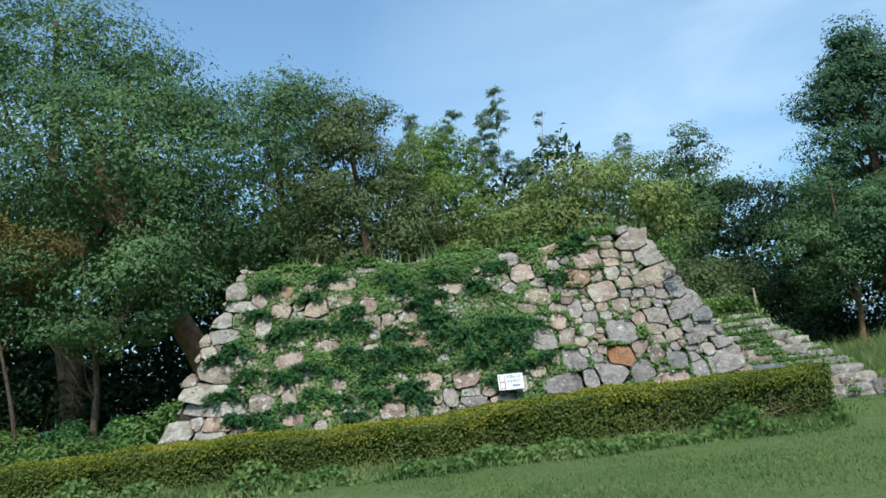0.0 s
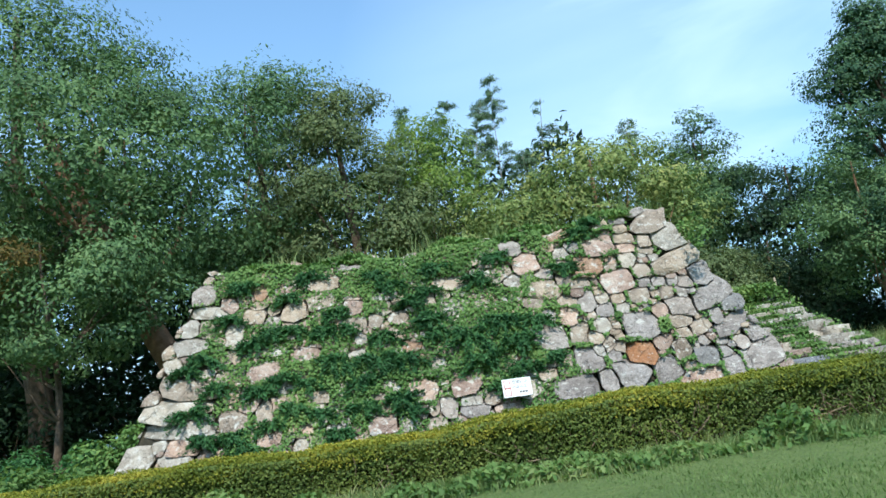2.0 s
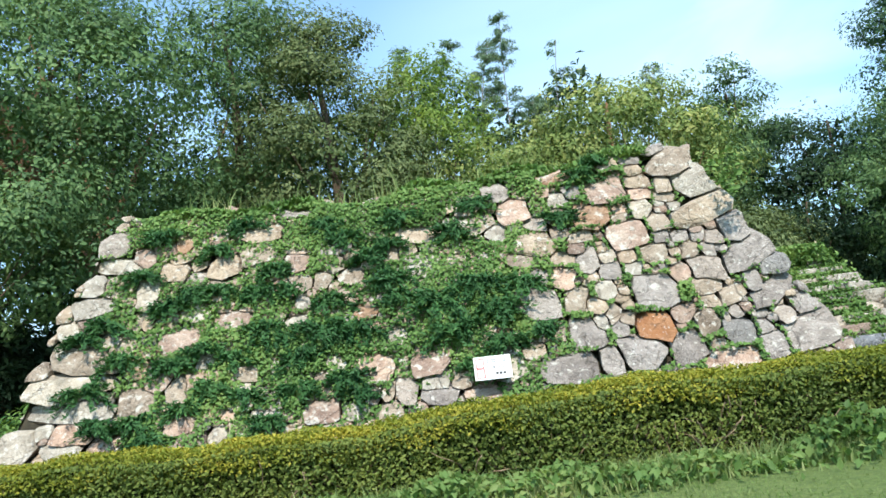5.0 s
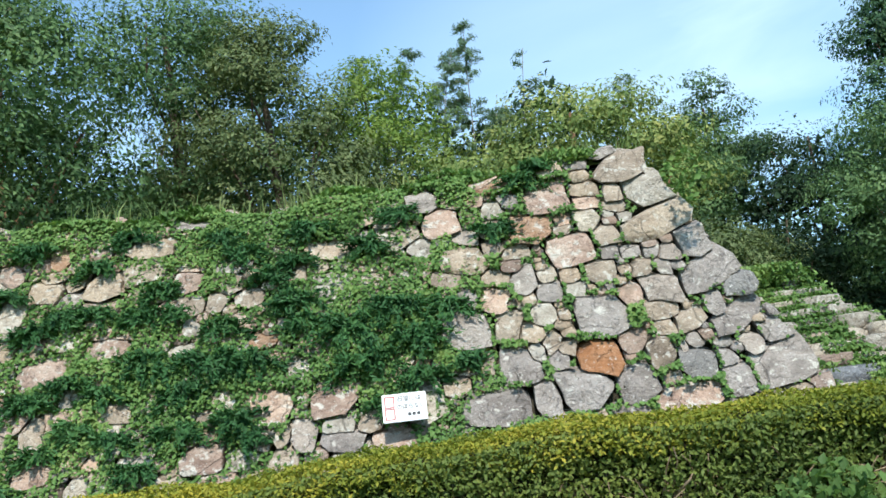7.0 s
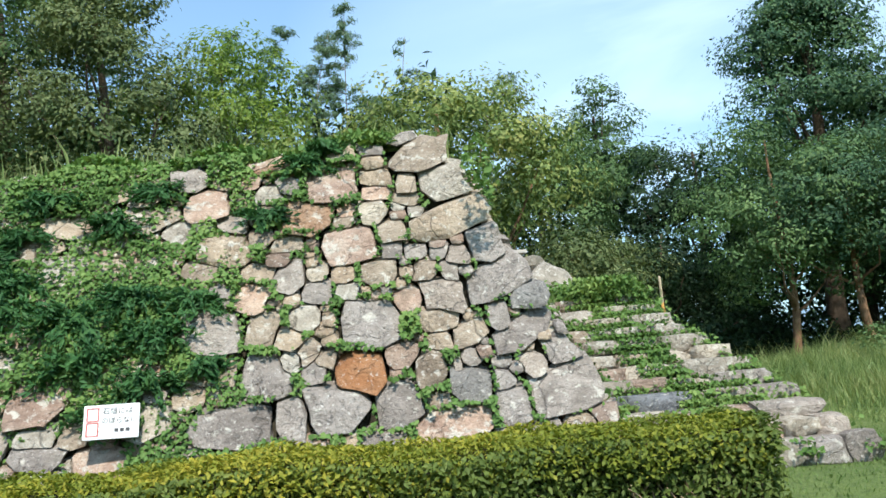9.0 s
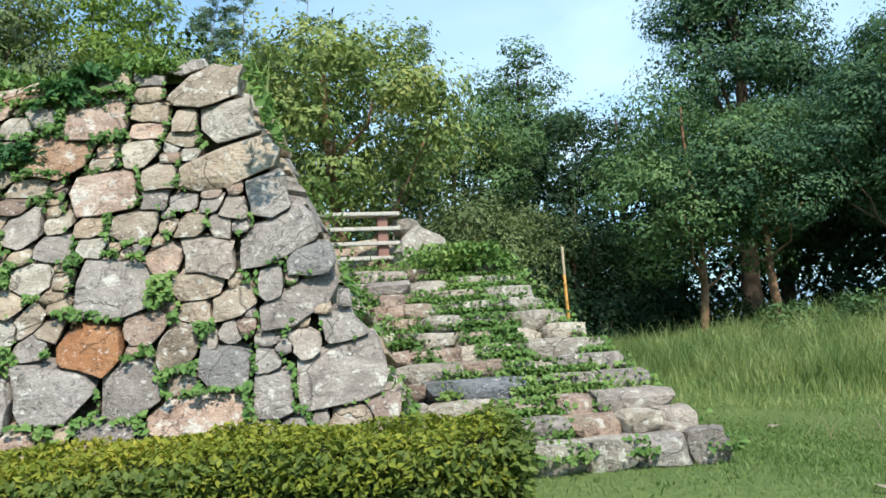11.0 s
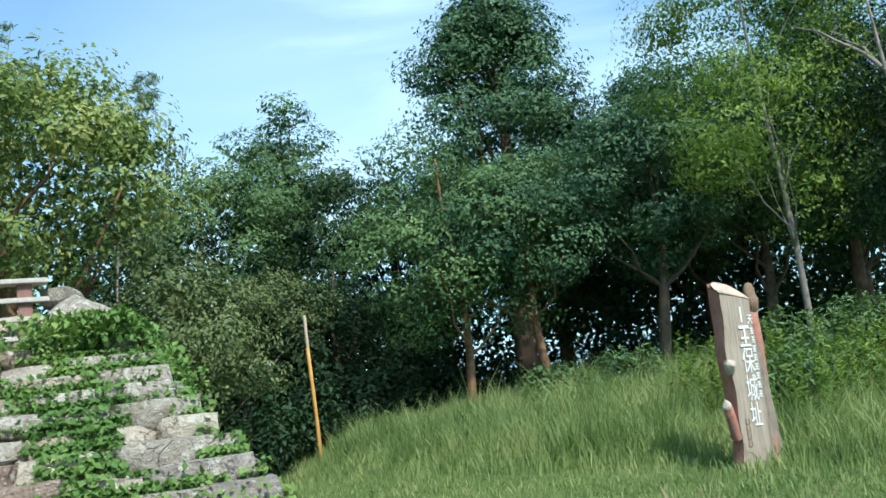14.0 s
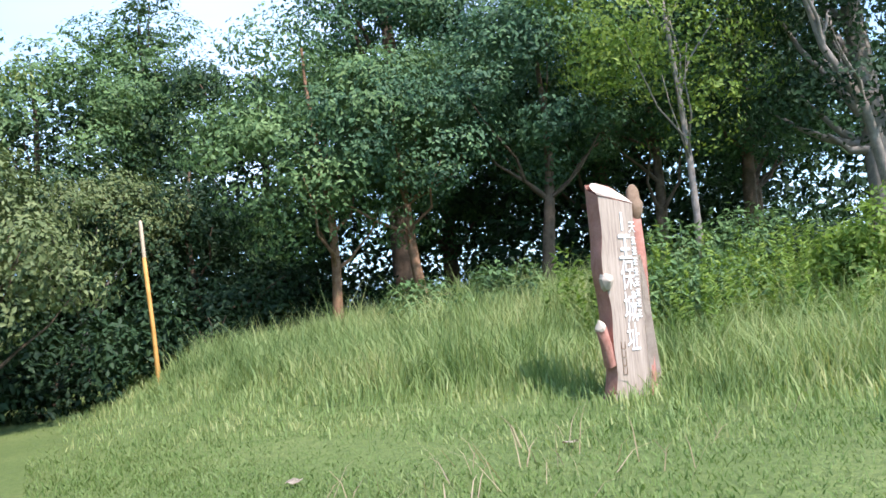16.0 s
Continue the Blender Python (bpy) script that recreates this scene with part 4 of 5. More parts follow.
v, f = tube([(0.38, -0.02, 0.0), (0.40, 0.0, 0.6), (0.43, 0.02, 1.2), (0.45, 0.02, 1.7), (0.43, 0.02, 2.18)], [0.17, 0.14, 0.125, 0.115, 0.105], 12)
part("side_trunk", mesh_of("side_trunk", v, f, M_BROWN_BARK, True), parent=log_sign)
bm = bmesh.new()
prev = None
for z, w in ((0.0, 0.30), (0.5, 0.24), (1.0, 0.18), (1.4, 0.14), (1.72, 0.06)):
    cur = (bm.verts.new((0.28, -0.165, z)), bm.verts.new((0.28 + w, -0.15, z)))
    if prev:
        bm.faces.new((prev[0], prev[1], cur[1], cur[0]))
    prev = cur
bmesh.ops.solidify(bm, geom=bm.faces[:], thickness=0.02)
part("split_face", bm, M_CUT, log_sign, "pale split face of the side trunk")
v, f = tube([(-0.36, -0.02, 0.45), (-0.46, -0.05, 0.7), (-0.56, -0.08, 0.88)], [0.11, 0.09, 0.085], 10)
stub = part("branch_stub", mesh_of("branch_stub", v, f, M_BROWN_BARK, True), parent=log_sign)
v, f = tube([(-0.555, -0.079, 0.875), (-0.57, -0.084, 0.905)], [0.09, 0.088], 12)
part("sawn_end", mesh_of("sawn_end", v, f, M_CUT), parent=stub)
v, f = tube([(-0.40, -0.1, 1.42), (-0.43, -0.2, 1.42)], [0.11, 0.095], 12)
part("sawn_knot", mesh_of("sawn_knot", v, f, M_CUT), parent=log_sign)
bm = bmesh.new()
bmesh.ops.create_icosphere(bm, subdivisions=3, radius=1.0)
for v in bm.verts:
    z = v.co.z
    wide = 0.115 if z < 0.25 else 0.10
    neck = 1 - 0.22 * math.exp(-((z - 0.35) / 0.14) ** 2)
    v.co = Vector((v.co.x * wide * neck, v.co.y * wide * neck, z * 0.21))
    if z > 0.3 and v.co.y < -0.05:
        v.co.y += 0.015
for f in bm.faces:
    f.smooth = True
owl = part("owl_figure", bm, M_OWL, log_sign, "small brown cast owl")
owl.matrix_basis = pose(0.43, 0.0, 2.36, 0, 0, -20) @ Matrix.Diagonal((1.35, 1.25, 1.15, 1))
for text, z, size in (("保", 1.46, 0.34), ("城", 1.08, 0.34), ("址", 0.72, 0.32)):
    lettering("character", text, size, M_WHITE, log_sign, pose(0.02, -0.166, z, 90, 0, 0) @ Matrix.Diagonal((0.85, 1.15, 1, 1)), "white painted character")
bm = bmesh.new()
for x0, z0, x1, z1 in ((-0.03, 2.02, 0.005, 2.24), (-0.11, 1.93, 0.13, 1.97), (-0.08, 1.78, 0.11, 1.81), (-0.12, 1.68, 0.14, 1.71), (0.0, 1.72, 0.035, 1.94)):
    box(bm, x0, -0.172, z0, x1, -0.158, z1)
part("worn_character", bm, M_WHITE, log_sign, "worn white strokes")
lettering("small_character", "天", 0.15, M_WHITE, log_sign, pose(0.19, -0.17, 2.05, 90, 0, 0))
for i in range(8):
    bm = bmesh.new()
    z = 1.90 - i * 0.125
    for dz in (0.0, 0.035, 0.07):
        box(bm, 0.155, -0.174, z + dz - 0.05, 0.235, -0.163, z + dz - 0.035)
    box(bm, 0.187, -0.174, z - 0.05, 0.203, -0.163, z + 0.04)
    part("small_character", bm, M_WHITE, log_sign)
bm = bmesh.new()
for i in range(4):
    z = 0.62 - i * 0.1
    box(bm, -0.24, -0.158, z, -0.232, -0.141, z + 0.08)
    box(bm, -0.165, -0.158, z, -0.157, -0.141, z + 0.08)
    box(bm, -0.24, -0.158, z, -0.157, -0.141, z + 0.008)
part("small_mark", bm, M_OWL, log_sign)

# ---- pole ----
pole = tagged(new("pole"), "thin orange-brown pole standing in the long grass", "pole")
pole.matrix_basis = pose(10.2, 29.0, float(ground_z(10.2, 29.0)), 0, -1.2, 0)
v, f = tube([(0, 0, -0.1), (0.01, 0, 1.0), (0.0, 0, 2.3)], [0.045, 0.042, 0.038], 8)
part("shaft", mesh_of("shaft", v, f, M_POLE, True), parent=pole)
v, f = tube([(0, 0, 2.3), (0.01, 0, 2.95)], [0.036, 0.032], 8)
part("faded_top", mesh_of("faded_top", v, f, M_POLE_TOP, True), parent=pole)


# ---- trees ----
def limb_path(a, b, sag, r):
    a, b = Vector(a), Vector(b)
    return [a.lerp(b, t) + Vector((r.uniform(-1, 1), r.uniform(-1, 1), 0)) * 0.06 * (b - a).length * math.sin(math.pi * t) + Vector((0, 0, sag * math.sin(math.pi * t))) for t in (0, 0.25, 0.5, 0.75, 1)]


def tree(label, x, y, height, bottom, rx, ry, leaf, seed, trunk=0.22, clumps=70, per=260, size=0.2, bark=None, lean=(0, 0), cone=0.0, base=None, clump_r=1.1, fill=0.62, aspect=0.5, limbs=7):
    """A trunk with limbs and a crown of leafy sprays from bottom to height above the ground plane z."""
    global rng
    r = random.Random(seed)
    rng = np.random.default_rng(seed)
    g = float(ground_z(x, y)) - 0.1 if base is None else base
    thing = tagged(new("tree"), label, "tree", "trees round the ruin")
    thing.matrix_basis = pose(x, y, g)
    bark = bark or M_BARK
    lx, ly = lean
    h, b = height - g, bottom - g
    stem = [Vector((lx * t ** 0.95 + 0.15 * math.sin(5 * t + seed), ly * t ** 1.2 + 0.12 * math.cos(4 * t + seed), h * 0.86 * t)) for t in np.linspace(0, 1, 9)]
    v, f = tube(stem, [trunk * (1.25 if i == 0 else 1 - 0.1 * i) for i in range(9)], 10)
    part("trunk", mesh_of("trunk", v, f, bark, True), parent=thing)
    h2 = h - 0.55 * clump_r
    mid, half = (h2 + b) / 2, (h2 - b) / 2
    centres = []
    while len(centres) < int(clumps * 0.72):
        p = Vector((r.gauss(0, 1), r.gauss(0, 1), r.gauss(0, 1))).normalized() * (r.uniform(fill, 1.0))
        narrow = 1 - cone * (p.z + 1) / 2
        bumps = 0.94 + 0.2 * noise.noise(p * 1.9 + Vector((seed, 0, 0)))
        c = Vector((p.x * rx * narrow * bumps, p.y * ry * narrow * bumps, mid + p.z * half * bumps))
        t = max(0, min(1, c.z / h))
        c += Vector((lx * t, ly * t, 0))
        if c.z > 0.3:
            centres.append(c)
    for c in centres[:limbs]:
        t = max(0.25, min(0.8, c.z / h * 0.75))
        i = int(t * 8)
        rad = trunk * (1 - 0.1 * i) * 0.5
        v, f = tube(limb_path(stem[i], c, -0.2, r), [rad, rad * 0.75, rad * 0.55, rad * 0.4, rad * 0.2], 6)
        part("limb", mesh_of("limb", v, f, bark, True), parent=thing)
    pos, out = [], []
    for c in centres:
        n = int(per * 1.42 * r.uniform(0.6, 1.4))
        d = rng.normal(size=(n, 3))
        d /= np.linalg.norm(d, axis=1)[:, None]
        rad = clump_r * r.uniform(0.6, 1.3)
        d[:, 2] = 0.85 * d[:, 2] + 0.28
        lobes = 1 + 0.28 * np.sin(3.1 * np.arctan2(d[:, 1], d[:, 0]) + c.x * 3) * np.cos(4.0 * d[:, 2] + c.y)
        q = d * (rad * lobes * rng.uniform(0.30, 1.0, n) ** 0.3)[:, None] * np.array([1.15, 1.15, 0.66])
        away = np.array((c.x - lx * 0.5, c.y - ly * 0.5, (c.z - mid) * 0.8))
        away = away / (np.linalg.norm(away) + 0.01)
        pos.append(q + np.array(c))
        out.append(d * 0.95 + away * 0.35)
    part("crown", leaf_mesh("crown", np.concatenate(pos), np.concatenate(out), size * 0.60, LEAF[leaf], aspect=aspect, droop=0.25, flat=0.85), parent=thing)
    return thing


BIG = "broad-leaved evergreen tree with dense dark green foliage"
tree(BIG + " and a leaning trunk", -6.0, 23.2, 12.6, 4.2, 3.9, 3.8, "oak", 1, 0.42, 84, 440, 0.21, M_WARM_BARK, clump_r=1.35, fill=0.72, lean=(-4.4, 0.6), limbs=10)
tree(BIG, -11.5, 25.5, 16.0, 4.5, 4.4, 4.0, "oak", 2, 0.4, 80, 430, 0.21, clump_r=1.4, fill=0.72)
tree(BIG, -13.5, 21.5, 11.0, 2.8, 3.4, 3.2, "oak", 3, 0.3, 52, 420, 0.21, clump_r=1.3, fill=0.72)
tree(BIG, -5.4, 28.0, 13.0, 4.0, 3.0, 3.0, "oak", 4, 0.3, 56, 440, 0.21, clump_r=1.25, fill=0.72)
tree("round dense tree with dull olive-green leaves", -2.6, 26.8, 11.2, 3.0, 3.0, 2.6, "olive", 5, 0.25, 130, 300, 0.18, clump_r=0.8, fill=0.7, cone=0.3)
tree(BIG + " close beside the wall", -8.9, 20.6, 6.6, 2.6, 3.0, 2.0, "oak", 6, 0.10, 70, 260, 0.19, lean=(0.3, 0), clump_r=0.8)
tree("low shrubby tree with rusty turning leaves", -10.3, 19.6, 6.6, 4.2, 1.7, 1.4, "rusty", 7, 0.06, 28, 200, 0.18, M_BARK, clump_r=0.7)
tree("tree at the edge of the wood with leaves darkened for shade", -6.6, 30.5, 9.0, 0.5, 4.0, 2.0, "dark", 9, 0.25, 90, 280, 0.26)
tree("tree at the edge of the wood with leaves darkened for shade", -14.0, 30.0, 12.0, 0.3, 5.0, 2.5, "dark", 10, 0.3, 110, 300, 0.28)
tree("tree at the edge of the wood with leaves darkened for shade", -0.5, 31.0, 7.5, 1.0, 4.5, 2.0, "dark", 11, 0.2, 80, 280, 0.25)
tree("bright young tree behind the wall", -0.2, 29.0, 10.5, 3.0, 2.6, 2.0, "light", 12, 0.12, 75, 240, 0.2, clump_r=0.8)
tree("vine-covered tree with yellow-green leaves", 4.9, 27.2, 8.5, 3.2, 2.7, 2.3, "vine", 13, 0.22, 75, 300, 0.2, M_WARM_BARK, clump_r=0.85, limbs=9)
tree("low vine-covered tree with yellow-green leaves", 2.0, 26.6, 7.2, 3.0, 2.1, 1.8, "vine", 14, 0.14, 60, 240, 0.18, clump_r=0.75)
tree("small bushy tree beyond the landing", 7.5, 27.2, 4.4, 0.6, 1.4, 1.4, "olive", 15, 0.1, 42, 240, 0.17, clump_r=0.7)
tree("tall deciduous tree with airy green foliage", 11.8, 40.0, 12.4, 2.5, 3.1, 2.6, "oak", 16, 0.25, 110, 250, 0.24, clump_r=0.8, cone=0.45, fill=0.3)
tree("tall conifer-shaped tree with dark green foliage", 17.2, 33.5, 14.4, 3.0, 5.2, 3.8, "conifer", 17, 0.32, 210, 230, 0.24, M_BARK, cone=0.82, clump_r=0.85, fill=0.45)
tree("broad dark tree with gaps of sky between its limbs", 22.0, 31.5, 10.6, 3.2, 3.4, 3.0, "conifer", 18, 0.26, 120, 250, 0.24)
tree("small sunlit tree with layered green leaves", 13.9, 30.0, 7.6, 2.2, 2.7, 2.0, "oak", 19, 0.12, 80, 230, 0.19, M_WARM_BARK, clump_r=0.75)
tree("slim tree with fine light green foliage", 20.2, 26.2, 12.4, 3.4, 3.0, 2.2, "light", 20, 0.08, 100, 230, 0.17, M_GREY_BARK, clump_r=0.85)
tree("dark tree with spreading grey limbs", 24.2, 25.0, 12.5, 3.0, 3.6, 3.0, "dark", 21, 0.34, 80, 260, 0.22, M_GREY_BARK, limbs=12)
tree("dark tree with spreading grey limbs", 28.0, 20.0, 11.0, 2.0, 4.0, 3.0, "conifer", 22, 0.34, 80, 260, 0.24, M_GREY_BARK)
tree("understorey tree with a slanting trunk", 16.0, 29.6, 6.6, 2.9, 2.4, 1.8, "conifer", 23, 0.13, 50, 230, 0.2, M_WARM_BARK, lean=(-0.8, 0), clump_r=0.75)
tree("understorey tree with a straight trunk", 18.4, 28.6, 7.6, 3.3, 2.6, 2.0, "conifer", 24, 0.16, 50, 230, 0.2, lean=(0.2, 0), clump_r=0.8)
tree("understorey tree with a straight trunk", 21.6, 28.8, 8.2, 3.5, 2.8, 2.2, "conifer", 25, 0.16, 50, 230, 0.2, clump_r=0.8)
tree("low spreading tree with thin drooping branches", 9.0, 32.8, 5.0, 2.2, 2.8, 1.8, "olive", 26, 0.12, 55, 230, 0.16, M_GREY_BARK, lean=(0.4, 0), clump_r=0.7, limbs=12)
tree("dark bushy tree behind the pole", 11.8, 33.5, 5.5, -0.6, 3.2, 2.0, "dark", 27, 0.14, 75, 260, 0.22)
tree("dark bushy tree behind the landing", 7.2, 33.5, 6.2, 0.0, 3.0, 2.0, "dark", 28, 0.14, 70, 260, 0.22)

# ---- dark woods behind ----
# banks use the near-black leaves, so woodland shade is painted into them
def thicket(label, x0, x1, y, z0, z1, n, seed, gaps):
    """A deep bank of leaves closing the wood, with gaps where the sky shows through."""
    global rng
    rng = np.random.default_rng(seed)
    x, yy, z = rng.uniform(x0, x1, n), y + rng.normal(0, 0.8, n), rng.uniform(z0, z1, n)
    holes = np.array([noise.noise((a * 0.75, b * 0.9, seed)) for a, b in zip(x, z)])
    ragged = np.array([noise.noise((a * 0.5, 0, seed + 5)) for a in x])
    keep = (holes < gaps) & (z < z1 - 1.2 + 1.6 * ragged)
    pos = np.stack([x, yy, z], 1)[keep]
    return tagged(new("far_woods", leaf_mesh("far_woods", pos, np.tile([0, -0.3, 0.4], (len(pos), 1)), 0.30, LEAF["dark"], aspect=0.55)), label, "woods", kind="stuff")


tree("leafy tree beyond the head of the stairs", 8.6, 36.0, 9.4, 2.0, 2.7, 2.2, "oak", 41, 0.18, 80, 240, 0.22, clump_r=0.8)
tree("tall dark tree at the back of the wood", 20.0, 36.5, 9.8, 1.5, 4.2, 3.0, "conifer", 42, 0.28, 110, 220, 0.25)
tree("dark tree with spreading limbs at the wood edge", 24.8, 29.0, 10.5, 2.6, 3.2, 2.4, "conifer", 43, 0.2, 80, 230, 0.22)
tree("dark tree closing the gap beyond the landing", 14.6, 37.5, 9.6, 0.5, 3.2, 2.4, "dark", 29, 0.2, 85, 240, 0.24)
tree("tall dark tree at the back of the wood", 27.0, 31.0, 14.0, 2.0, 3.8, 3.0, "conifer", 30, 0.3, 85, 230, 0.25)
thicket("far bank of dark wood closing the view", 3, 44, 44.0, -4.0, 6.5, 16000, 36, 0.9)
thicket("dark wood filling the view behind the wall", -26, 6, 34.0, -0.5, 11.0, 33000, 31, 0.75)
thicket("bank of leaves darkened for the shade under the trees", -20, -5, 27.5, -0.3, 5.0, 15000, 32, 0.9)
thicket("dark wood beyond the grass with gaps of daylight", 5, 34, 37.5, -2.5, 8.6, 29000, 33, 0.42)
thicket("bank of leaves darkened for the shade under the trees", 6.5, 14.5, 34.5, -1.0, 3.4, 9000, 34, 0.45)
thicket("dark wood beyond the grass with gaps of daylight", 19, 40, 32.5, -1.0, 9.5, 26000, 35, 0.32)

# ---- bamboo ----
def bamboo(x, y, height, seed, lean, sprays=16):
    global rng
    r = random.Random(seed)
    rng = np.random.default_rng(seed)
    g = float(ground_z(x, y)) - 0.1
    thing = tagged(new("bamboo"), "tall bamboo with a feathery arching top", "bamboo", "bamboo behind the wall")
    thing.matrix_basis = pose(x, y, g)
    h = height - g
    stem = [Vector((lean * t ** 3, 0.2 * t, h * (t - 0.04 * t ** 4))) for t in np.linspace(0, 1, 14)]
    v, f = tube(stem, [0.045 * (1 - 0.065 * i) for i in range(14)], 6)
    part("culm", mesh_of("culm", v, f, M_GREY_BARK, True), parent=thing)
    pos, out = [], []
    for k in range(int(sprays * 1.9)):
        t = 1 - 0.5 * r.random() ** 1.15
        i = min(12, int(t * 13))
        p = stem[i].lerp(stem[i + 1], t * 13 - i)
        a = r.uniform(0, 2 * math.pi)
        ln = 2.7 * (1.06 - t) + 0.2
        d = Vector((math.cos(a), math.sin(a), 0.75)).normalized()
        end = p + d * ln - Vector((0, 0, 0.45 * ln))
        v, f = tube([p, p.lerp(end, 0.5) + Vector((0, 0, 0.12 * ln)), end], [0.012, 0.008, 0.004], 4)
        part("branch", mesh_of("branch", v, f, M_GREY_BARK), parent=thing)
        n = int(130 * ln)
        s = rng.uniform(0.15, 1.05, n)
        q = np.array(p) + (np.array(end) - np.array(p)) * s[:, None] + rng.normal(size=(n, 3)) * 0.055
        q[:, 2] += 0.12 * ln * np.sin(np.pi * s)
        pos.append(q)
        out.append(np.tile(np.array(d) * 0.8 + np.array([0, 0, -0.7]), (n, 1)))
    part("leaves", leaf_mesh("leaves", np.concatenate(pos), np.concatenate(out), 0.17, LEAF["bamboo"], aspect=0.17, droop=0.3, spread=0.5), parent=thing)
    return thing


for i, (x, y, h, lean, n) in enumerate(((2.5, 33, 12.9, 0.2, 26), (4.0, 33, 11.9, 0.5, 9), (1.2, 32.5, 11.9, 1.0, 26), (-0.6, 32, 12.0, 1.6, 26), (-1.6, 33, 12.2, 0.8, 24),
                                        (-6.3, 35, 15.6, 0.3, 18), (6.4, 33, 10.4, 1.2, 20), (0.4, 30.5, 9.6, -0.5, 26), (2.9, 31.5, 9.4, 0.6, 26), (-4.6, 34, 14.2, 0.5, 16), (3.6, 30.5, 9.0, -0.4, 20))):
    bamboo(x, y, h, 60 + i, lean, n)


# ---- wall plants ----
rng = np.random.default_rng(5)


def cover(x, z):
    """How thickly the creeper grows at a place on the wall."""
    a = noise.noise((x * 0.7, z * 1.1, 1.7)) + 0.8 * noise.noise((x * 2.1, z * 3.0, 8.1))
    c = 0.27 + 0.85 * a
    c += 0.6 * math.exp(-(((x - 0.45) / 0.9) ** 2 + ((z - 1.95) / 0.7) ** 2))
    c += 0.22 * math.exp(-(((x + 1.4) / 2.4) ** 2)) + 0.22 * float(step_up(3.2, 3.6, z)) * (1 - float(step_up(1.8, 2.8, x)))
    c -= 0.12 * float(step_up(2.4, 3.8, x)) + 0.75 * float(step_up(3.7, 4.4, x + 0.40 * (z - 0.9))) + 0.4 * float(step_up(-3.2, -4.2, x))
    return c


pos, out = [], []
tries = 0
while len(pos) < 50000 and tries < 480000:
    tries += 1
    z = pick.uniform(0.35, 3.95)
    x = pick.uniform(side_left(z) + 0.1, side_right(z) - 0.05)
    c = cover(x, z)
    gap = float(nearness(front_seeds[:NAMED] if x < 2.0 else front_seeds, x, z).min())
    edge = 0.16 if x < 2.0 else 0.85
    c += edge if gap > 0.93 else (-0.25 if gap > 0.75 else -0.62)
    if z < top_edge(x) + 0.1 and pick.random() < c:
        thick = pick.uniform(-0.02 if x < 2.0 else 0.03, 0.08 + 0.10 * max(0, c))
        pos.append((x, float(wall_y(x, z)) - thick, z))
        out.append((0, -0.6, 0.3))
ivy = tagged(new("ivy", leaf_mesh("ivy", pos, out, 0.055, LEAF["ivy"], aspect=0.7, droop=0.4, spread=0.6, flat=0.6)), "bright green creepers covering the stone wall", "creeper", kind="stuff")


def sprig(x, z, r, on=None):
    """A drooping dark shrub rooted in a joint."""
    global rng
    place = (x, float(wall_y(x, z)) - 0.10, z)
    thing = tagged(new("fern_clump"), "dark green fern-like shrub rooted between the stones", "shrub", "shrubs on the wall")
    thing.matrix_basis = pose(*place)
    n = max(8, int(26 * r / 0.3))
    pos, out = [], []
    for k in range(n):
        a, e = pick.uniform(-math.pi, 0), pick.uniform(-0.3, 0.9)
        d = Vector((math.cos(a) * math.cos(e) * 1.3, math.sin(a) * math.cos(e) * 0.8, math.sin(e)))
        ln = r * pick.uniform(0.6, 1.2)
        m = 34
        s = rng.uniform(0.1, 1, m)
        q = np.array(d)[None, :] * (s * ln)[:, None]
        q[:, 2] -= 0.5 * ln * s ** 2
        q += rng.normal(size=(m, 3)) * 0.02
        pos.append(q)
        out.append(np.tile(np.array(d), (m, 1)))
    part("fronds", leaf_mesh("fronds", np.concatenate(pos), np.concatenate(out), 0.085, LEAF["fern"], aspect=0.32, droop=0.5, spread=0.75), parent=thing)
    v, f = tube([(0, 0.2, -0.02), (0, 0.05, 0.0), (0, -0.1, 0.03)], [0.014, 0.012, 0.006], 5)
    part("stem", mesh_of("stem", v, f, M_TWIG), parent=thing)


for x, z, r in ((0.35, 2.0, 0.5), (0.9, 2.15, 0.45), (1.1, 1.8, 0.4), (0.5, 1.55, 0.42), (1.1, 1.35, 0.35), (-0.6, 2.75, 0.3), (-0.2, 2.4, 0.35), (2.5, 3.55, 0.26), (2.1, 2.95, 0.28), (1.45, 2.1, 0.35),
                (-3.3, 2.4, 0.3), (-4.1, 2.25, 0.32), (-4.4, 2.1, 0.25), (-4.3, 1.4, 0.34), (-4.0, 0.95, 0.3), (-3.6, 0.95, 0.26), (-2.8, 1.75, 0.3), (-2.4, 1.6, 0.28), (-1.8, 1.75, 0.3), (-1.2, 1.8, 0.42)):
    sprig(x, z, r)
for x, z, r in ((-0.8, 1.75, 0.35), (-2.1, 2.45, 0.26), (-1.7, 2.45, 0.24), (-2.6, 2.55, 0.3), (-0.9, 3.1, 0.3), (-2.3, 3.5, 0.28), (-0.1, 3.3, 0.3), (0.6, 3.0, 0.3), (1.0, 3.35, 0.28), (-3.5, 3.45, 0.3), (-1.5, 1.1, 0.28), (-2.2, 1.1, 0.25), (-0.75, 0.95, 0.22), (-3.0, 1.05, 0.24)):
    sprig(x, z, r)
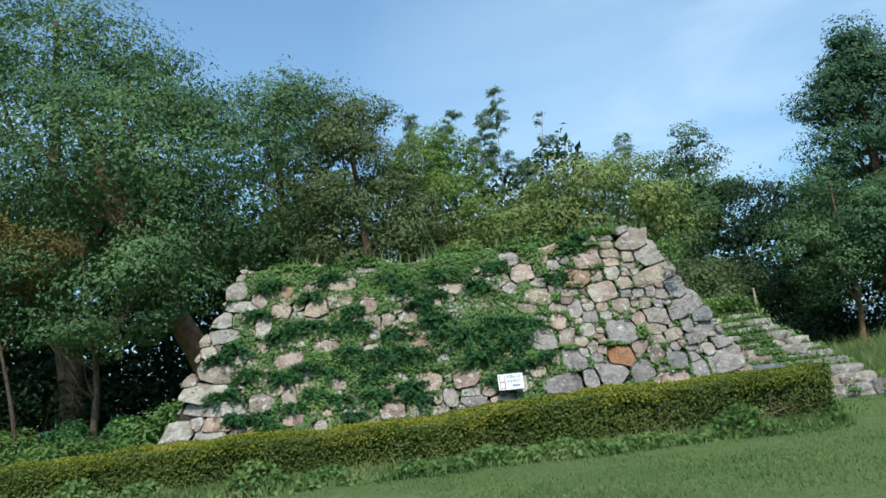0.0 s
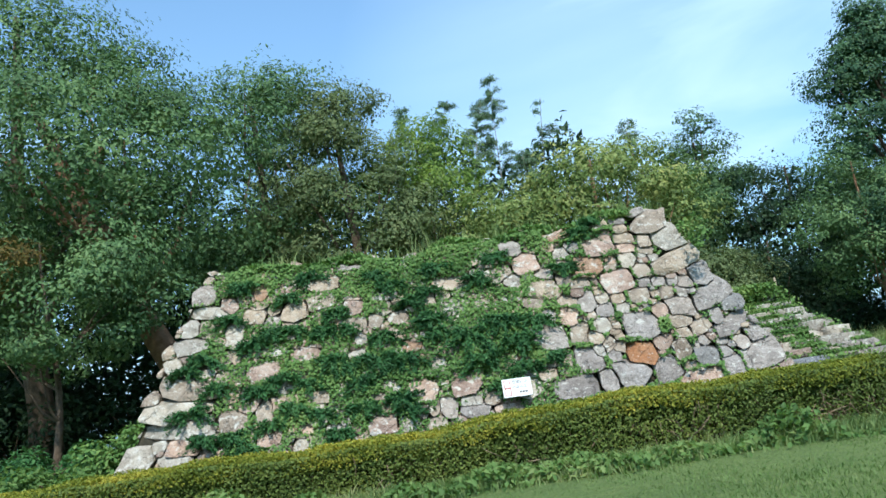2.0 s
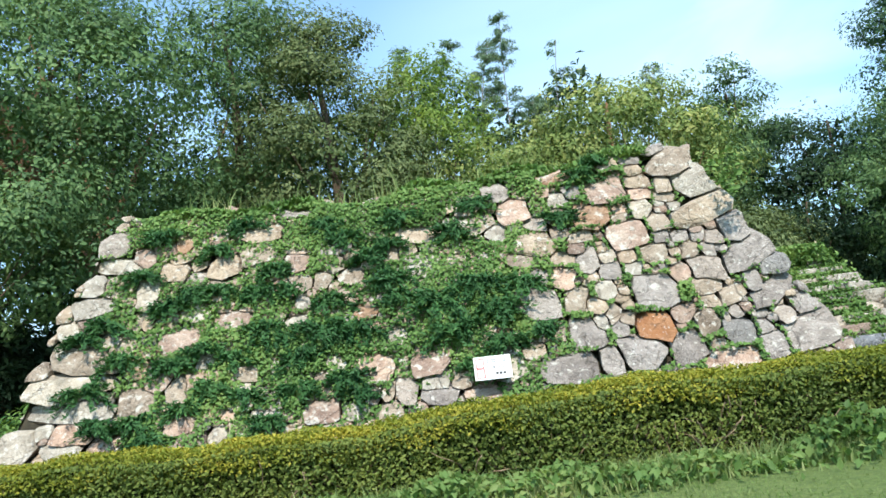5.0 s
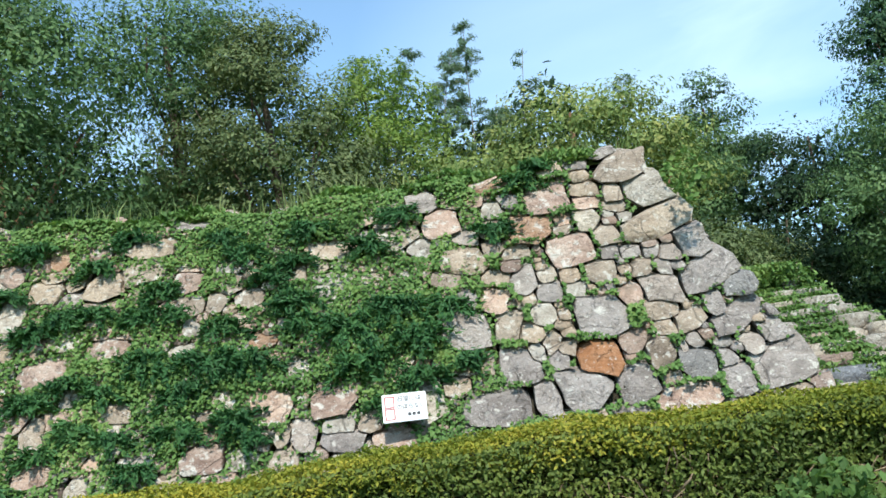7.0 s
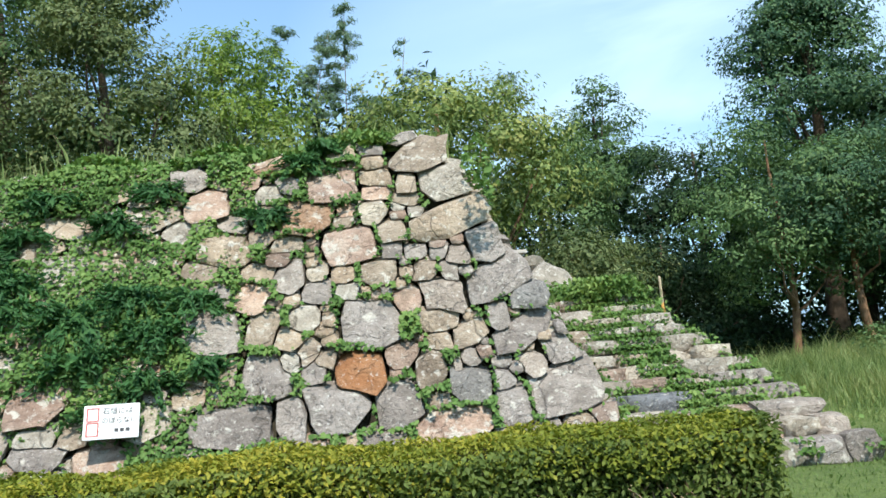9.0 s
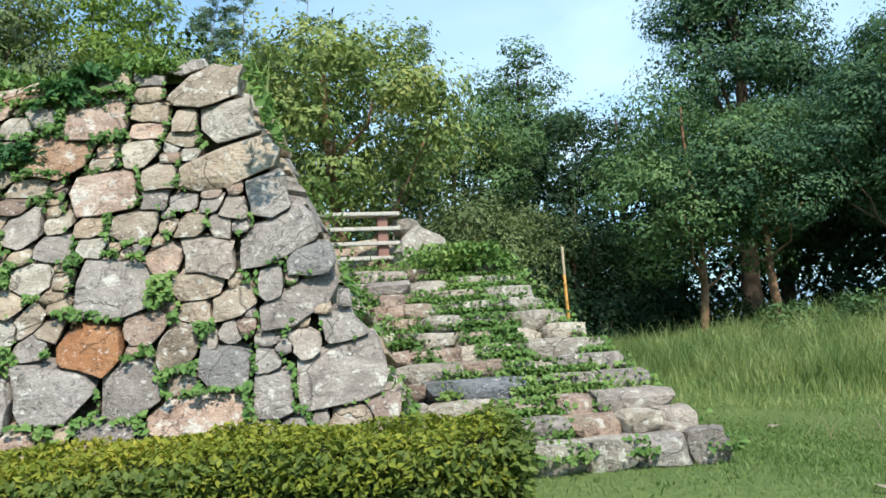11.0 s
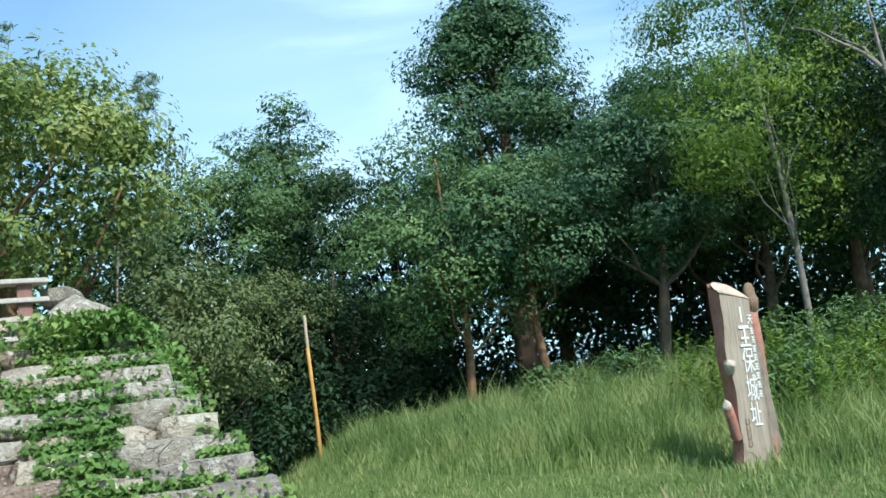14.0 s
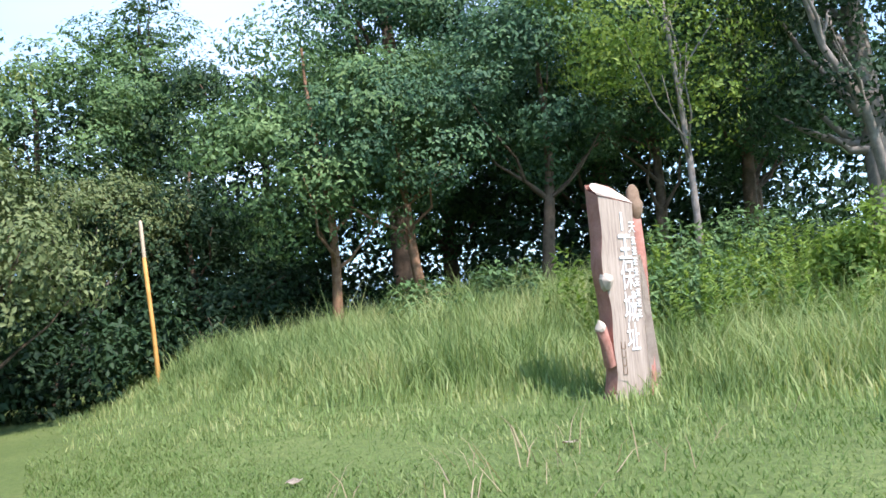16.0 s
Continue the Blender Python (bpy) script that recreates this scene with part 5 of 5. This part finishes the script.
for x, z, r in ((-3.9, 1.75, 0.26), (-3.2, 1.6, 0.3), (-2.0, 1.9, 0.34), (-1.5, 1.5, 0.32), (-0.9, 1.15, 0.3), (-2.6, 1.25, 0.28), (-1.9, 0.75, 0.26), (-3.4, 0.7, 0.28), (-0.2, 2.15, 0.24),
                (-1.1, 2.2, 0.3), (-3.0, 2.55, 0.28), (-3.7, 2.9, 0.26), (-1.9, 2.75, 0.28), (-0.3, 2.9, 0.26), (-2.7, 3.15, 0.26), (-1.2, 3.35, 0.26), (0.8, 1.1, 0.3), (1.6, 1.45, 0.24), (2.75, 3.75, 0.24)):
    sprig(x, z, r)

# plants along the top of the platform
N = 16000
x = rng.uniform(-3.6, 3.5, N)
y = np.array([float(wall_y(a, 3.5)) for a in x]) + np.abs(rng.normal(0, 0.9, N))
lump = np.array([noise.noise((a * 0.9, b * 0.7, 4.0)) for a, b in zip(x, y)])
z = np.array([top_edge(a) for a in x]) + rng.uniform(0, 1, N) * (0.08 + 0.30 * np.clip(lump + 0.2, 0, 1))
topgrowth = tagged(new("platform_plants", leaf_mesh("platform_plants", np.stack([x, y, z], 1), np.tile([0, -0.2, 0.8], (N, 1)), 0.095, LEAF["ivy"], aspect=0.6)), "leafy creepers and weeds along the wall top", "weeds", kind="stuff")
N = 800
x = rng.uniform(-3.4, 4.2, N)
y = 17.3 + np.abs(rng.normal(0, 1.2, N))
topgrass = tagged(new("platform_grass", blade_mesh("platform_grass", np.stack([x, y, np.array([top_edge(a) for a in x])], 1), 0.42, 0.02, LEAF["blade"])), "long grass on top of the platform", "grass", kind="stuff")

# creepers on the stairs
pos = []
while len(pos) < 14000:
    i = pick.uniform(0, STEP_COUNT + 0.6)
    x = pick.uniform(4.9, step_right(i) + 0.12)
    c = 0.0 + 0.9 * noise.noise((x * 1.9, math.floor(i) * 0.75, 2.2)) + 0.42 * math.exp(-((x - 6.7 + 0.05 * i) / 0.45) ** 2) + 0.4 * float(step_up(5.6, 5.0, x)) - 0.3 * float(step_up(9.5, 11, i)) * (1 - float(step_up(5.9, 6.5, x)))
    if pick.random() < c:
        frac = i - math.floor(i)
        s = math.floor(i)
        foot = pick.random() < 0.6
        pos.append((x, step_front(s) + pick.gauss(-0.07 if foot else 0.0, 0.05), step_top(s) - STEP_RISE * (pick.uniform(0.55, 1.0) if foot else pick.random()) + 0.03))
stair_ivy = tagged(new("stair_creepers", leaf_mesh("stair_creepers", pos, np.tile([0, -0.6, 0.5], (len(pos), 1)), 0.064, LEAF["ivy"], aspect=0.7, droop=0.2)), "green creepers growing over the steps", "creeper", kind="stuff")
N = 3500
x, y = rng.uniform(4.2, 6.95, N), rng.uniform(20.6, 23.6, N)
landing_grass = tagged(new("landing_grass", blade_mesh("landing_grass", np.stack([x, y, 2.08 + 0.04 * (y - 20.4)], 1), 0.09, 0.012, LEAF["blade"])), "short grass on the landing", "grass", kind="stuff")
N = 9000
x, y = rng.normal(6.6, 0.35, N), rng.uniform(20.2, 24.5, N)
landing_weeds = tagged(new("landing_weeds", leaf_mesh("landing_weeds", np.stack([x, y, 2.05 + rng.uniform(0, 0.35, N) - 0.9 * np.clip(x - 6.9, 0, 1)], 1), np.tile([0, -0.2, 0.7], (N, 1)), 0.09, LEAF["ivy"], aspect=0.6)), "weeds at the edge of the landing", "weeds", kind="stuff")
N = 9000
x, y = rng.normal(3.9, 0.4, N), rng.uniform(20.0, 24.5, N)
flank_weeds = tagged(new("flank_weeds", leaf_mesh("flank_weeds", np.stack([x, y, 2.1 + rng.uniform(0, 1.2, N)], 1), np.tile([0.3, -0.2, 0.6], (N, 1)), 0.09, LEAF["weed"], aspect=0.5)), "weeds between the wall and the landing", "weeds", kind="stuff")
N = 4500
z = rng.uniform(0.3, 3.4, N)
y = rng.uniform(15.6, 21, N)
keep = np.array([noise.noise((a * 0.9, b * 1.1, 0.3)) for a, b in zip(y, z)]) > -0.05
p = np.stack([5.36 - 0.41 * (z - 0.4) + rng.uniform(0.02, 0.14, N), y, z], 1)[keep]
side_ivy = tagged(new("flank_creepers", leaf_mesh("flank_creepers", p, np.tile([0.6, -0.2, 0.3], (len(p), 1)), 0.085, LEAF["ivy"], aspect=0.7)), "creepers on the flank of the wall", "creeper", kind="stuff")

# ---- long grass, lawn blades, bushes ----
def long_grass(x, y):
    """1 inside the uncut patch round the sign and the pole."""
    edge = 9.4 + 3.3 * (1 - step_up(20.2, 26.0, y)) + 0.35 * np.sin(y * 1.3) + 2.8 * (1 - step_up(16.5, 20.3, y))
    return step_up(-0.5, 0.7, np.asarray(x) - edge)


N = 110000
x, y = rng.uniform(8.5, 23, N), rng.uniform(15.5, 33.5, N)
keep = rng.random(N) < np.maximum(long_grass(x, y) * (1 - 0.55 * step_up(24, 31, y)), 0.3 * long_grass(x + 1.9, y))
x, y = x[keep], y[keep]
lumpy = np.array([noise.noise((a * 0.6, b * 0.6, 0.0)) for a, b in zip(x, y)])
tall = (0.11 + 0.12 * long_grass(x, y) + 0.39 * long_grass(x - 1.0, y)) * (1 + 0.5 * lumpy)
meadow = tagged(new("long_grass", blade_mesh("long_grass", np.stack([x, y, ground_z(x, y)], 1), tall, 0.015, LEAF["blade"], 0.5)), "uncut long green grass around the sign", "grass", kind="stuff")
N = 110000
x, y = rng.uniform(-9, 21, N), rng.uniform(2.5, 36, N)
x[:60000], y[:60000] = rng.normal(11.5, 3.6, 60000), rng.normal(19.0, 3.4, 60000)
x[45000:60000], y[45000:60000] = rng.normal(9.2, 0.9, 15000), rng.normal(18.0, 3.0, 15000)
x[60000:95000], y[60000:95000] = rng.normal(2.5, 4.5, 35000), rng.normal(10.5, 2.2, 35000)
keep = (long_grass(x, y) < 0.6) & ~((y > 13.2) & (x < 5.7) & (y < 26) & (x > -6)) & ~((y > 16.5) & (x < 8.1) & (y < 26) & (x > -6))
x, y = x[keep], y[keep]
lawn = tagged(new("lawn_grass", blade_mesh("lawn_grass", np.stack([x, y, ground_z(x, y) - 0.01], 1), 0.055, 0.011, LEAF["lawn"], 0.9)), "short mown grass", "grass", kind="stuff")
N = 60
x, y = rng.normal(11.1, 0.8, N), rng.normal(18.0, 0.5, N)
dry = tagged(new("dry_grass", blade_mesh("dry_grass", np.stack([x, y, ground_z(x, y)], 1), 0.34, 0.009, LEAF["dry"], 1.0)), "pale dry grass stalks at the lawn edge", "grass", kind="stuff")


def bush(label, x, y, w, d, h, leaf, seed, n=2600, size=0.13, aspect=0.5):
    global rng
    rng = np.random.default_rng(seed)
    r = random.Random(seed)
    thing = tagged(new("bush"), label, "bush", "bushes at the wood edge")
    g = float(ground_z(x, y))
    thing.matrix_basis = pose(x, y, g - 0.05)
    pos, out = [], []
    for _ in range(max(6, n // 220)):
        c = np.array([r.uniform(-w, w) * 0.8, r.uniform(-d, d) * 0.8, h * r.uniform(0.15, 0.85)])
        q = rng.normal(size=(220, 3))
        q /= np.linalg.norm(q, axis=1)[:, None]
        rad = 0.3 * min(w, h) + 0.15
        p = c + q * (rad * rng.uniform(0.3, 1, 220) ** 0.5)[:, None]
        p[:, 2] = np.abs(p[:, 2])
        pos.append(p)
        out.append(q * 0.6 + np.array([0, 0, 0.5]))
    part("foliage", leaf_mesh("foliage", np.concatenate(pos), np.concatenate(out), size, LEAF[leaf], aspect=aspect, flat=0.7), parent=thing)
    for k in range(4):
        e = Vector((r.uniform(-w, w) * 0.5, r.uniform(-d, d) * 0.5, h * 0.7))
        v, f = tube(limb_path((r.uniform(-0.1, 0.1), 0, 0), e, 0.1, r), [0.03, 0.025, 0.02, 0.015, 0.01], 5)
        part("branch", mesh_of("branch", v, f, M_BARK, True), parent=thing)
    return thing


for i, (x, y, w, d, h, leaf) in enumerate(((-7.2, 17.2, 1.3, 1.0, 0.75, "weed"), (-9.2, 16.6, 1.4, 1.0, 0.6, "weed"), (-11.5, 17.5, 1.6, 1.0, 0.6, "blade"), (-8.2, 19.2, 1.3, 0.8, 0.9, "fern"), (-6.3, 18.6, 0.9, 0.8, 1.0, "ivy"), (-10.8, 19.5, 1.6, 1.0, 0.7, "weed"))):
    bush("low leafy undergrowth beside the wall", x, y, w, d, h, leaf, 200 + i, 3000, 0.12)
for i, (x, y, w, d, h, leaf) in enumerate(((18.6, 21.2, 0.9, 0.8, 1.9, "light"), (20.3, 20.2, 1.2, 1.0, 2.0, "light"), (16.6, 22.6, 1.3, 0.8, 1.1, "oak"), (18.2, 23.8, 1.8, 1.0, 1.4, "oak"), (20.5, 24.2, 1.6, 1.0, 1.5, "dark"), (15.2, 26.5, 1.5, 0.8, 0.9, "oak"))):
    bush("leafy weeds and shrubs at the edge of the wood", x, y, w, d, h, leaf, 220 + i, 3600, 0.13, 0.4)
# undergrowth leaves carry the shade of the trees in their colour
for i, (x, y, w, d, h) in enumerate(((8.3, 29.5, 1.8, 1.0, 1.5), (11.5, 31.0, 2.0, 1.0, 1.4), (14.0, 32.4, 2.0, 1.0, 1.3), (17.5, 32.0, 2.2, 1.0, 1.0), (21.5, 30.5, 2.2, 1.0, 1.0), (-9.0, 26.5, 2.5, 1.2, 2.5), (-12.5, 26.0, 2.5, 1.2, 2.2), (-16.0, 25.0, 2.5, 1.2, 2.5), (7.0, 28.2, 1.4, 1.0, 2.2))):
    bush("undergrowth with leaves darkened for the shade beneath the trees", x, y, w, d, h, "dark", 240 + i, 3600, 0.16)

# tall upright weeds beside the sign
def tall_weeds(label, places, height, leaf, seed):
    global rng
    rng = np.random.default_rng(seed)
    pos, out = [], []
    for x, y in places:
        h = height * rng.uniform(0.6, 1.2)
        g = float(ground_z(x, y))
        sway = rng.normal(0, 0.09, 2)
        m = 30
        s = rng.uniform(0.12, 1.0, m)
        a = rng.uniform(0, 2 * np.pi, m)
        d = np.stack([np.cos(a), np.sin(a), np.full(m, 0.55)], 1)
        pos.append(np.stack([x + sway[0] * s, y + sway[1] * s, g + h * s], 1) + d * 0.05 * (1.15 - s)[:, None])
        out.append(d)
    return tagged(new("tall_weeds", leaf_mesh("tall_weeds", np.concatenate(pos), np.concatenate(out), 0.13, LEAF[leaf], aspect=0.28, droop=0.1, spread=0.25)), label, "weeds", kind="stuff")


rng = np.random.default_rng(77)
tall_weeds("tall upright leafy weeds behind the sign", np.stack([rng.uniform(15.4, 20.5, 330), rng.uniform(20.8, 24.6, 330)], 1), 1.15, "light", 78)
tall_weeds("tall upright leafy weeds at the lawn edge", np.stack([rng.uniform(16.5, 21.0, 160), rng.uniform(18.2, 20.8, 160)], 1), 0.85, "weed", 79)

# leaning bare tree
dead = tagged(new("bare_tree"), "leaning half-bare tree with grey-brown limbs", "tree")
trunk_line = [(24.0, 24.4, float(ground_z(24, 24.4)) - 0.1), (23.4, 24.2, 2.4), (22.8, 24.0, 3.8), (21.9, 24.0, 4.9), (21.3, 23.9, 6.4), (21.1, 23.8, 8.0)]
v, f = tube(trunk_line, [0.13, 0.11, 0.09, 0.07, 0.045, 0.02], 9)
part("trunk", mesh_of("trunk", v, f, M_GREY_BARK, True), parent=dead)
r = random.Random(91)
for k in range(16):
    i = r.randint(2, 5)
    a = Vector(trunk_line[i])
    e = a + Vector((r.uniform(-1.8, 1.2), r.uniform(-0.8, 0.8), r.uniform(0.2, 1.6)))
    v, f = tube(limb_path(a, e, 0.15, r), [0.05, 0.038, 0.028, 0.018, 0.008], 5)
    part("limb", mesh_of("limb", v, f, M_GREY_BARK, True), parent=dead)
    for q in range(3):
        c = a.lerp(e, r.uniform(0.4, 0.9))
        t = c + Vector((r.uniform(-0.6, 0.6), r.uniform(-0.4, 0.4), r.uniform(-0.1, 0.6)))
        v, f = tube(limb_path(c, t, 0.05, r), [0.014, 0.011, 0.009, 0.006, 0.003], 4)
        part("twig", mesh_of("twig", v, f, M_GREY_BARK), parent=dead)

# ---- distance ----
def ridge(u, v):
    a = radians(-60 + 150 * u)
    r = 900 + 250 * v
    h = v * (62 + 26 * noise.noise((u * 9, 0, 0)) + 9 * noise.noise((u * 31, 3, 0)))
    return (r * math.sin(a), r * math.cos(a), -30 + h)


hills = tagged(new("backdrop", grid_mesh("backdrop", ridge, np.linspace(0, 1, 160), np.linspace(0, 1, 6), M_HILL)), "distant wooded hills with blue haze in their colour", "hills", kind="structure")

# ---- fallen leaves ----
for x, y, a in ((9.2, 15.4, 20), (10.6, 17.1, 80), (8.6, 15.1, 140), (11.9, 18.6, 200), (7.4, 12.6, 260), (9.9, 19.2, 310)):
    bm = bmesh.new()
    edge = [bm.verts.new((0.075 * math.cos(t) * (1 + 0.25 * math.cos(2 * t)), 0.05 * math.sin(t), 0.012 * math.cos(3 * t))) for t in np.linspace(0, 2 * math.pi, 11)[:-1]]
    mid = bm.verts.new((0, 0, 0.004))
    for p, q in zip(edge, edge[1:] + edge[:1]):
        bm.faces.new((p, q, mid))
    bmesh.ops.solidify(bm, geom=bm.faces[:], thickness=0.003)
    leaf = part("fallen_leaf", bm, M_CUT)
    leaf.matrix_basis = pose(x, y, float(ground_z(x, y)) + 0.055, 8, -6, a)
    tagged(leaf, "pale dry fallen leaf lying on the lawn", "leaf", "fallen leaves")
